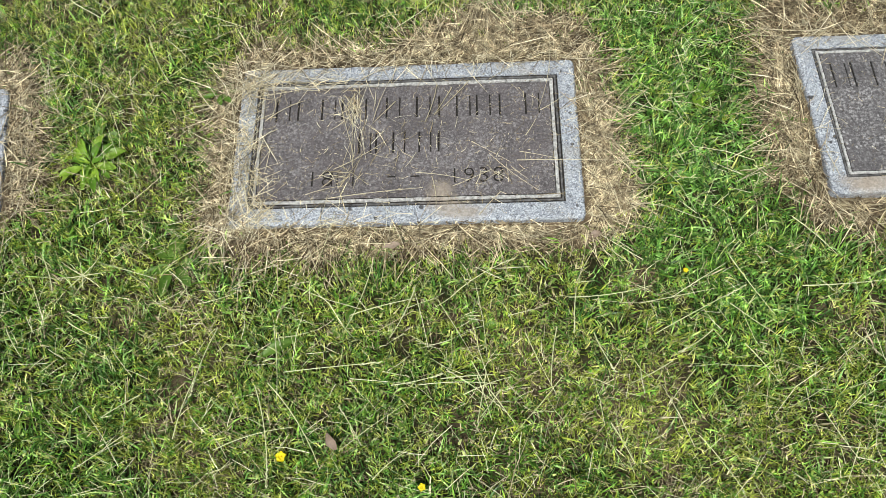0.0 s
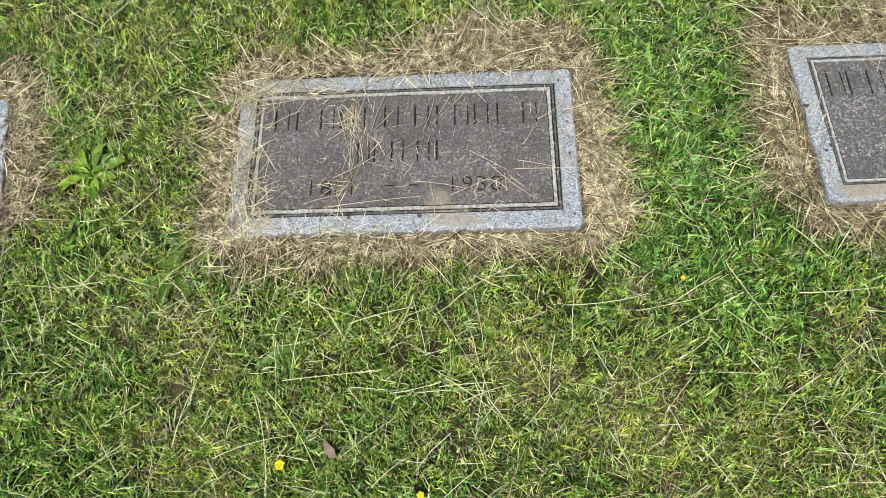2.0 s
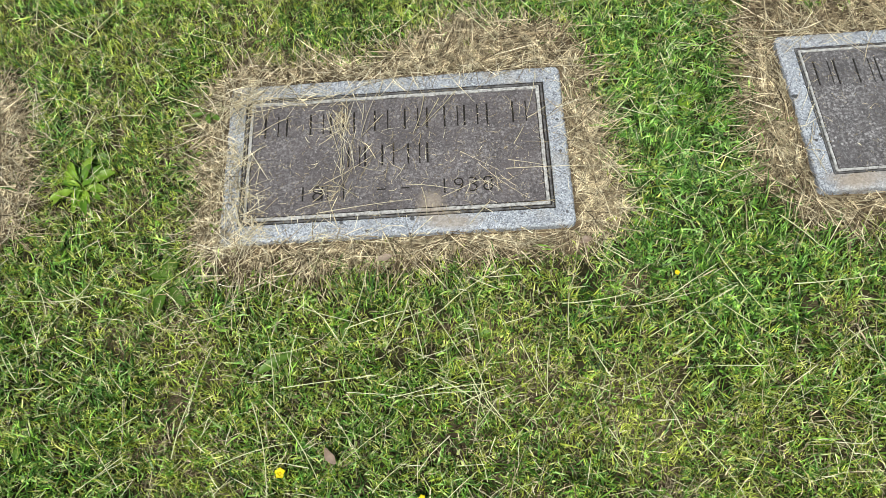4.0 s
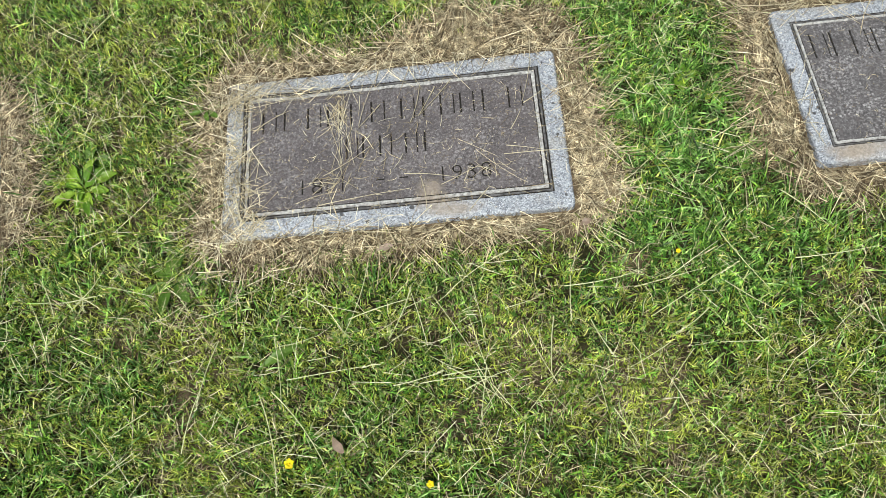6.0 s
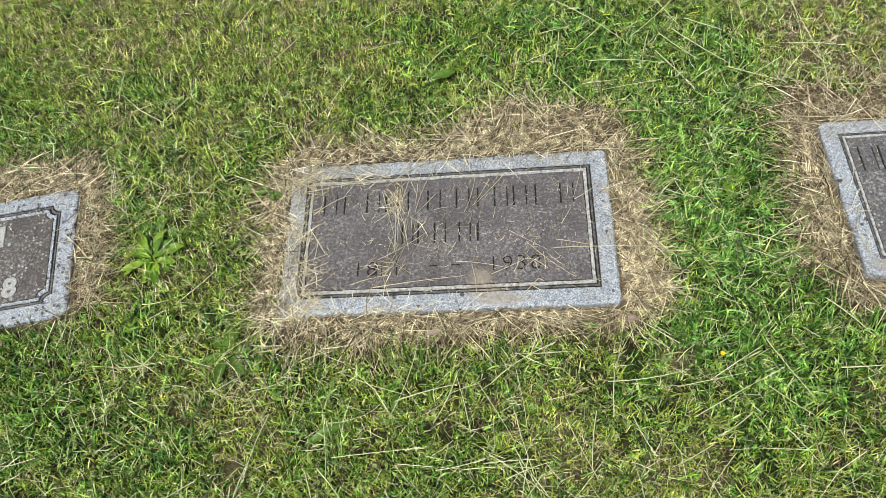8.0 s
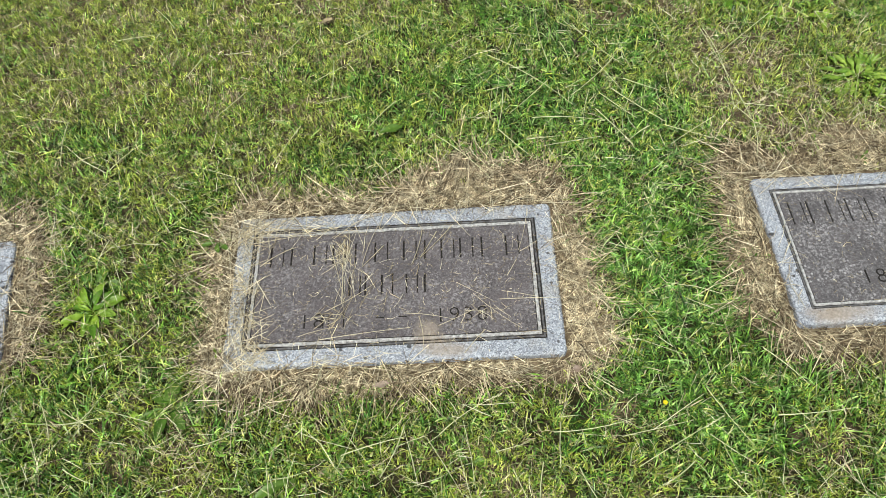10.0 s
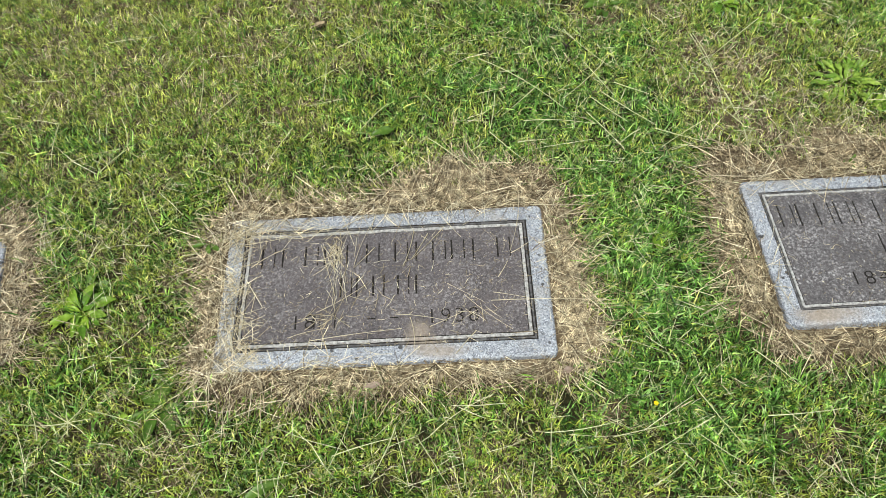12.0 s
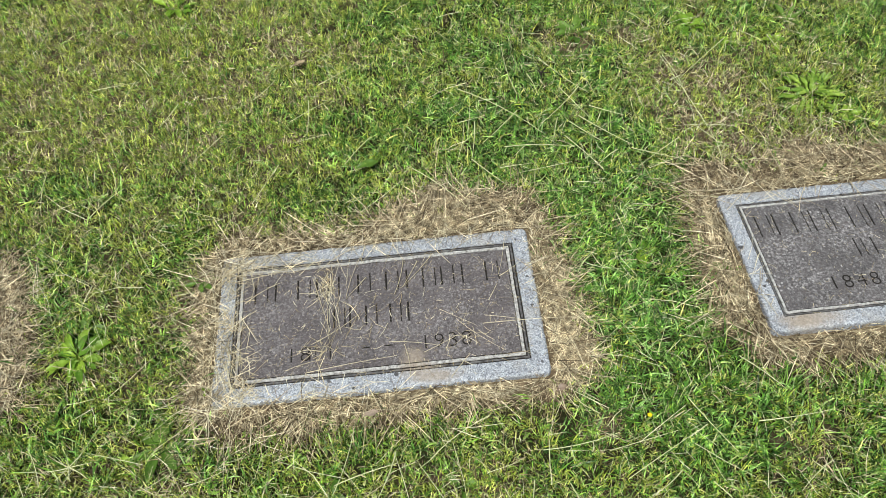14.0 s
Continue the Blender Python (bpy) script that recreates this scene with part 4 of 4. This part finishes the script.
rosette(0.64, 0.845, 4, 0.018, 0.034, 0.42, DOCK, "green weed leaves at the edge of dry straw", seed=69, rise=(0, 16))
rosette(-0.545, 0.962, 6, 0.03, 0.058, 0.36, DOCK, "dark green leaves at the edge of dry straw", seed=71, lift=0.012, toothed=0.12, rise=(2, 14))
rosette(-0.515, 0.69, 4, 0.008, 0.014, 0.5, WEED, "tiny bright green seedling among dry straw", seed=75, rise=(5, 20))
rosette(0.781, 1.14, 5, 0.008, 0.02, 0.35, DOCK, "small green weed in dry straw", seed=81, rise=(5, 25))
rosette(0.95, 1.1, 6, 0.008, 0.022, 0.32, DOCK, "small green weed in dry straw", seed=85, rise=(5, 25))
rosette(0.637, 0.683, 5, 0.008, 0.02, 0.4, DOCK, "small yellow-green weed in dry straw", seed=91, rise=(5, 25))
rosette(-0.855, 0.28, 4, 0.025, 0.04, 0.5, DOCK, "dark green weed with oval leaves", seed=95, rise=(0, 12))
rosette(-0.26, 0.185, 7, 0.012, 0.022, 0.35, WEED, "small light green weed beside a flower", toothed=0.2, seed=97, rise=(5, 25))
rosette(1.065, 1.66, 6, 0.04, 0.06, 0.3, DOCK, "dark green tufted weed", seed=99, rise=(20, 50))
rosette(0.786, 1.679, 9, 0.025, 0.045, 0.5, WEED, "bright green broad-leaved weed in far grass", seed=103, lift=0.006, rise=(0, 25), spread=0.02)
rosette(1.001, 1.579, 5, 0.022, 0.036, 0.5, WEED, "light green oval-leaved weed in far grass", seed=107, lift=0.006, rise=(0, 25), spread=0.015)
rosette(0.891, 1.598, 5, 0.018, 0.03, 0.5, WEED, "light green oval-leaved weed in far grass", seed=109, lift=0.006, rise=(0, 25), spread=0.015)
rosette(0.263, 1.750, 7, 0.015, 0.03, 0.42, WEED_PALE, "small yellow-green weed among fine grass", seed=113, lift=0.006, rise=(5, 35), spread=0.02)
rosette(1.076, 1.292, 10, 0.014, 0.03, 0.4, WEED_PALE, "low yellow-green weed beside a larger one", seed=117, lift=0.006, rise=(5, 35), spread=0.025)
rosette(0.496, 1.724, 6, 0.025, 0.045, 0.45, DOCK, "dark green weed beside bare soil", seed=119, lift=0.004, rise=(0, 20), spread=0.02)
single_leaf(-0.418, 0.378, -0.345, 0.421, 0.02, DOCK, "single long dark green leaf lying in the grass", -0.009, 0.2, "green_leaf")
single_leaf(-0.175, 1.26, -0.12, 1.272, 0.026, DOCK, "broad dark green leaf in the grass", 0.0, 0.2, "green_leaf")
single_leaf(-0.277, 0.238, -0.255, 0.21, 0.017, TAN, "dry pinkish-brown curled leaf in the grass", 0.0, 0.1, curl=20)
single_leaf(-0.185, 0.595, -0.15, 0.598, 0.016, TAN, "dry brown leaf on dry straw", -0.003, 0.1, curl=-15)
single_leaf(-0.035, 0.598, -0.022, 0.615, 0.01, STRAW, "small pale tan leaf on dry straw", -0.003, 0.1)
single_leaf(0.218, 0.605, 0.24, 0.615, 0.014, TAN, "greyish tan leaf scrap at the grass edge", -0.002, 0.1)
single_leaf(0.012, 0.661, 0.022, 0.668, 0.007, ORANGE, "small orange petal on the granite rim", 0.002, 0.1, "fallen_petal", "petal")
single_leaf(-0.345, 1.66, -0.31, 1.675, 0.014, STRAW, "pale tan leaf in yellowish grass", 0.0, 0.1)
single_leaf(0.755, 1.285, 0.78, 1.3, 0.006, BRIGHT_STRAW, "pale tan leaf scrap in thin grass", 0.0, 0.1)
flower(-0.354, 0.197, 0.02, 1)
flower(-0.105, 0.142, 0.015, 2)
flower(0.392, 0.53, 0.011, 3)


def twig(x, y, z=0.0016, turn=0, scale=1.0, label="small black forked twig on the marker's border"):
    m = bmesh.new()
    for a, ln in ((-15, 0.026), (60, 0.012), (-70, 0.012), (200, 0.01)):
        bmesh.ops.create_cone(m, segments=6, radius1=0.0011 * scale, radius2=0.0005 * scale, depth=ln * scale, matrix=pose(x, y, z, 0, 90, a + turn) @ Matrix.Translation((0, 0, ln * scale / 2)))
    me = bpy.data.meshes.new("twig")
    m.to_mesh(me)
    m.free()
    me.materials.append(TWIG)
    tagged(new("twig", me), label, "twig")


twig(0.163, 0.696)
twig(0.335, 1.52, 0.012, 62, 1.9, "small dark curved twig in thick grass")

# Loose straws on and beside the markers, then stalks on the lawn.
stalk(0.086, 0.777, 0.286, 0.768, 0.004, BRIGHT_STRAW, 0)
stalk(0.092, 0.797, 0.169, 0.777, 0.004, BRIGHT_STRAW, 0)
stalk(0.030, 0.794, 0.127, 0.706, 0.004, BRIGHT_STRAW, 0)
stalk(-0.120, 0.756, -0.010, 0.733, 0.004, BRIGHT_STRAW, 0)
stalk(-0.296, 0.703, -0.105, 0.720, 0.004, BRIGHT_STRAW, 0)
stalk(-0.359, 1.111, -0.269, 0.970, 0.004, BRIGHT_STRAW, 0)
stalk(-0.251, 0.951, -0.248, 0.767, 0.004, BRIGHT_STRAW, 0)
stalk(-0.284, 0.938, -0.246, 0.796, 0.004, BRIGHT_STRAW, 0)
stalk(-0.007, 0.974, -0.077, 0.895, 0.004, BRIGHT_STRAW, 0)
stalk(-0.076, 0.965, -0.101, 0.874, 0.004, BRIGHT_STRAW, 0)
stalk(-0.044, 0.957, -0.082, 0.891, 0.004, BRIGHT_STRAW, 0)
stalk(0.169, 1.077, 0.136, 0.897, 0.004, BRIGHT_STRAW, 0)
stalk(0.138, 0.893, 0.195, 0.931, 0.004, BRIGHT_STRAW, 0)
stalk(0.106, 0.834, 0.129, 0.873, 0.004, BRIGHT_STRAW, 0)
stalk(0.049, 0.706, 0.005, 0.655, 0.004, BRIGHT_STRAW, 0)
stalk(-0.087, 0.746, -0.079, 0.670, 0.004, BRIGHT_STRAW, 0)
stalk(0.193, 1.021, 0.308, 1.015, 0.004, BRIGHT_STRAW, 0)
stalk(-0.464, 0.950, -0.358, 0.965, 0.004, BRIGHT_STRAW, 0)
stalk(-0.341, 1.098, -0.340, 0.991, 0.004, BRIGHT_STRAW, 0)
stalk(-0.237, 0.986, -0.150, 1.023, 0.004, BRIGHT_STRAW, 0)
stalk(-0.210, 0.879, -0.159, 1.012, 0.004, BRIGHT_STRAW, 0)
stalk(-0.288, 0.768, -0.185, 0.828, 0.004, BRIGHT_STRAW, 0)
stalk(-0.437, 0.888, -0.356, 0.937, 0.004, BRIGHT_STRAW, 0)
stalk(-0.449, 0.774, -0.420, 0.824, 0.004, BRIGHT_STRAW, 0)
stalk(-0.046, 0.722, 0.034, 0.757, 0.004, BRIGHT_STRAW, 0)
stalk(0.074, 0.762, 0.106, 0.732, 0.004, BRIGHT_STRAW, 0)
stalk(-0.424, 0.721, -0.400, 0.708, 0.004, BRIGHT_STRAW, 0)
stalk(-0.163, 0.926, -0.210, 0.873, 0.004, BRIGHT_STRAW, 0)
stalk(0.206, 0.953, 0.245, 0.994, 0.004, BRIGHT_STRAW, 0)
stalk(-0.472, 0.736, -0.408, 0.670, 0.004, BRIGHT_STRAW, 0)
stalk(-0.343, 0.712, -0.263, 0.729, 0.004, BRIGHT_STRAW, 0)
stalk(-0.005, 0.824, 0.069, 0.775, 0.004, BRIGHT_STRAW, 0)
stalk(-0.469, 0.835, -0.410, 0.869, 0.004, BRIGHT_STRAW, 0)
stalk(-0.316, 0.649, -0.297, 0.711, 0.004, BRIGHT_STRAW, 0)
stalk(0.215, 0.756, 0.240, 0.758, 0.004, BRIGHT_STRAW, 0)
stalk(0.623, 1.076, 0.754, 1.064, 0.005, BRIGHT_STRAW, 0)
stalk(0.667, 0.989, 0.688, 0.912, 0.005, BRIGHT_STRAW, 0)
stalk(0.729, 1.104, 0.693, 1.017, 0.005, BRIGHT_STRAW, 0)
stalk(0.668, 1.047, 0.724, 1.042, 0.005, BRIGHT_STRAW, 0)
stalk(0.862, 1.112, 0.787, 1.034, 0.005, BRIGHT_STRAW, 0)
stalk(0.797, 1.056, 0.854, 0.995, 0.005, BRIGHT_STRAW, 0)
stalk(0.880, 1.135, 0.985, 1.153, 0.005, BRIGHT_STRAW, 0)
stalk(0.753, 1.020, 0.860, 1.058, 0.005, BRIGHT_STRAW, 0)
stalk(0.707, 0.740, 0.772, 0.767, 0.005, BRIGHT_STRAW, 0)
stalk(0.607, 0.676, 0.674, 0.641, 0.005, BRIGHT_STRAW, 0)
stalk(-1.035, 0.852, -0.931, 0.861, 0.004, BRIGHT_STRAW, 0)
stalk(-1.241, 0.907, -1.159, 0.920, 0.004, BRIGHT_STRAW, 0)
stalk(-1.210, 0.899, -1.196, 0.934, 0.004, BRIGHT_STRAW, 0)
stalk(-1.052, 0.880, -1.027, 0.893, 0.004, BRIGHT_STRAW, 0)
stalk(-0.979, 0.662, -1.052, 0.692, 0.004, BRIGHT_STRAW, 0)
stalk(-0.767, 0.546, -0.722, 0.551, 0.013, STALK, 0)
stalk(-0.767, 0.546, -0.745, 0.573, 0.013, STALK, 0)
stalk(-0.767, 0.546, -0.775, 0.574, 0.013, STALK, 0)
stalk(-0.767, 0.546, -0.812, 0.574, 0.013, STALK, 0)
stalk(-0.767, 0.546, -0.821, 0.543, 0.013, STALK, 0)
stalk(-0.767, 0.546, -0.789, 0.520, 0.013, STALK, 0)
stalk(-0.767, 0.546, -0.760, 0.518, 0.013, STALK, 0)
stalk(-0.767, 0.546, -0.727, 0.519, 0.013, STALK, 0)
stalk(-0.112, 0.318, 0.030, 0.318, 0.014, STALK, 0)
stalk(-0.061, 0.346, 0.048, 0.263, 0.014, STALK, 0)
stalk(-0.005, 0.332, 0.018, 0.253, 0.014, STALK, 0)
stalk(-0.031, 0.299, 0.056, 0.330, 0.014, STALK, 0)
stalk(0.011, 0.340, -0.007, 0.249, 0.014, STALK, 0)
stalk(0.035, 0.308, -0.002, 0.259, 0.014, STALK, 0)
stalk(-0.071, 0.329, 0.023, 0.335, 0.014, STALK, 0)
stalk(0.015, 0.309, 0.059, 0.246, 0.014, STALK, 0)
stalk(-0.015, 0.361, 0.029, 0.278, 0.014, STALK, 0)
stalk(-0.488, 0.434, -0.526, 0.305, 0.013, STALK, 1)
stalk(-0.382, 0.431, -0.367, 0.295, 0.013, STALK, 0)
stalk(-0.409, 0.324, -0.374, 0.144, 0.013, STALK, 1)
stalk(-0.358, 0.347, -0.180, 0.361, 0.013, STALK, 1)
stalk(-0.780, 0.452, -0.713, 0.419, 0.013, STALK, 0)
stalk(-0.896, 0.440, -0.854, 0.384, 0.013, STALK, 0)
stalk(-0.161, 0.319, -0.068, 0.338, 0.013, STALK, 1)
stalk(-0.385, 0.327, -0.282, 0.174, 0.013, STALK, 0)
stalk(-0.637, 0.239, -0.718, 0.181, 0.013, STALK, 1)
stalk(-0.474, 0.209, -0.334, 0.247, 0.013, STALK, 0)
stalk(-0.549, 0.230, -0.517, 0.347, 0.013, STALK, 0)
stalk(-0.052, 0.484, 0.073, 0.558, 0.013, STALK, 1)
stalk(0.184, 0.498, 0.174, 0.410, 0.013, STALK, 1)
stalk(0.320, 0.405, 0.494, 0.493, 0.013, STALK, 1)
stalk(0.476, 0.383, 0.525, 0.309, 0.013, STALK, 0)
stalk(0.169, 0.478, 0.323, 0.498, 0.013, STALK, 0)
stalk(0.226, 0.245, 0.259, 0.176, 0.013, STALK, 0)
stalk(0.374, 0.222, 0.437, 0.127, 0.013, STALK, 0)
stalk(0.594, 0.259, 0.636, 0.177, 0.013, STALK, 0)
stalk(0.598, 0.491, 0.750, 0.498, 0.013, STALK, 0)
stalk(0.642, 0.206, 0.600, 0.125, 0.013, STALK, 0)
stalk(0.383, 0.338, 0.326, 0.273, 0.013, STALK, 0)
stalk(0.085, 0.412, 0.135, 0.296, 0.013, STALK, 0)
stalk(0.143, 0.422, 0.126, 0.312, 0.013, STALK, 0)
stalk(-0.240, 0.453, -0.118, 0.483, 0.013, STALK, 0)
stalk(-0.118, 0.506, -0.165, 0.407, 0.013, STALK, 0)
stalk(-0.201, 0.554, -0.250, 0.420, 0.013, STALK, 0)
stalk(0.209, 0.409, 0.243, 0.335, 0.013, STALK, 1)
stalk(0.345, 0.354, 0.266, 0.314, 0.013, STALK, 0)
stalk(0.055, 0.446, 0.119, 0.461, 0.013, STALK, 0)
stalk(-0.211, 0.213, -0.254, 0.283, 0.013, STALK, 1)
stalk(-0.190, 0.155, -0.131, 0.202, 0.013, STALK, 0)
stalk(-0.619, 0.310, -0.686, 0.270, 0.013, STALK, 0)
stalk(-0.821, 0.512, -0.860, 0.596, 0.013, STALK, 0)
stalk(-0.534, 0.482, -0.460, 0.503, 0.013, STALK, 0)
stalk(0.474, 0.553, 0.538, 0.434, 0.013, STALK, 0)
stalk(0.603, 0.631, 0.671, 0.547, 0.013, STALK, 0)
stalk(0.423, 0.410, 0.357, 0.369, 0.013, STALK, 1)
stalk(0.293, 0.540, 0.239, 0.589, 0.013, STALK, 0)
stalk(0.707, 0.398, 0.632, 0.348, 0.013, STALK, 0)
stalk(0.664, 1.540, 0.724, 1.205, 0.013, STALK, 0)
stalk(0.724, 1.205, 0.707, 1.112, 0.013, STALK, 0)
stalk(0.512, 1.221, 0.631, 1.169, 0.013, STALK, 0)
stalk(0.357, 1.286, 0.428, 1.164, 0.013, STALK, 1)
stalk(0.103, 1.491, 0.303, 1.299, 0.013, STALK, 0)
stalk(0.259, 1.449, 0.242, 1.631, 0.013, STALK, 0)
stalk(-0.620, 1.506, -0.610, 1.352, 0.013, STALK, 0)
stalk(-0.520, 1.410, -0.590, 1.326, 0.013, STALK, 0)
stalk(-0.650, 0.985, -0.713, 1.109, 0.013, STALK, 1)
stalk(-0.433, 1.168, -0.372, 1.280, 0.013, STALK, 1)
stalk(-0.134, 1.348, -0.203, 1.259, 0.013, STALK, 0)
stalk(-0.965, 1.338, -0.954, 1.201, 0.013, STALK, 0)
stalk(0.856, 1.584, 0.654, 1.410, 0.013, STALK, 0)
stalk(-0.036, 1.230, 0.092, 1.084, 0.013, STALK, 0)
stalk(0.116, 1.238, 0.190, 1.145, 0.013, STALK, 0)
stalk(0.336, 1.580, 0.448, 1.425, 0.013, STALK, 0)
stalk(-0.808, 1.347, -0.778, 1.261, 0.013, STALK, 0)
stalk(-0.346, 1.431, -0.253, 1.486, 0.013, STALK, 0)
stalk(-1.075, 1.493, -0.986, 1.497, 0.013, STALK, 0)
stalk(-0.831, 1.176, -0.757, 1.260, 0.013, STALK, 0)
stalk(-0.270, 1.560, -0.180, 1.619, 0.013, STALK, 0)
stalk(-0.741, 1.661, -0.821, 1.759, 0.013, STALK, 0)
stalk(0.374, 1.455, 0.431, 1.335, 0.014, STALK, 0)
stalk(0.375, 1.333, 0.451, 1.244, 0.014, STALK, 0)
stalk(0.404, 1.350, 0.519, 1.227, 0.014, STALK, 0)
stalk(0.424, 1.452, 0.304, 1.334, 0.014, STALK, 0)
stalk(0.251, 1.388, 0.146, 1.284, 0.014, STALK, 0)
stalk(0.200, 1.267, 0.374, 1.243, 0.014, STALK, 0)
stalk(0.295, 1.518, 0.311, 1.435, 0.014, STALK, 0)
stalk(0.549, 1.394, 0.549, 1.314, 0.014, STALK, 0)
stalk(0.569, 1.424, 0.572, 1.359, 0.014, STALK, 0)
stalk(0.478, 1.220, 0.421, 1.178, 0.014, STALK, 0)
stalk(0.096, 1.365, 0.166, 1.381, 0.014, STALK, 0)
stalk(0.438, 1.378, 0.519, 1.333, 0.014, STALK, 0)
stalk(0.180, 1.200, 0.261, 1.204, 0.014, STALK, 0)
stalk(0.350, 1.348, 0.321, 1.234, 0.014, STALK, 0)
stalk(-0.895, 1.625, -0.769, 1.640, 0.014, STALK, 0)
stalk(-0.918, 1.552, -0.903, 1.487, 0.014, STALK, 0)
stalk(-1.011, 1.446, -1.016, 1.372, 0.014, STALK, 0)
stalk(-0.649, 1.540, -0.691, 1.458, 0.014, STALK, 0)
stalk(-0.714, 1.556, -0.725, 1.510, 0.014, STALK, 0)
stalk(-1.135, 1.451, -1.090, 1.414, 0.014, STALK, 0)
stalk(-1.096, 1.256, -1.047, 1.237, 0.014, STALK, 0)
stalk(-0.960, 1.422, -0.947, 1.371, 0.014, STALK, 0)
stalk(-1.033, 1.357, -0.964, 1.339, 0.014, STALK, 0)
stalk(-0.815, 1.422, -0.781, 1.346, 0.014, STALK, 0)
stalk(-0.780, 1.643, -0.800, 1.569, 0.014, STALK, 0)
stalk(0.670, 1.538, 0.689, 1.271, 0.014, STALK, 0)
stalk(0.689, 1.271, 0.728, 1.204, 0.014, STALK, 0)
stalk(0.617, 1.730, 0.679, 1.637, 0.014, STALK, 0)
stalk(0.637, 1.239, 0.519, 1.162, 0.014, STALK, 0)
stalk(0.971, 1.574, 0.984, 1.507, 0.014, STALK, 0)
stalk(-0.296, 1.502, -0.299, 1.379, 0.014, STALK, 0)
stalk(-0.248, 1.372, -0.336, 1.350, 0.014, STALK, 0)
stalk(0.136, 1.364, 0.114, 1.235, 0.014, STALK, 0)
stalk(-0.446, 1.524, -0.387, 1.592, 0.014, STALK, 0)
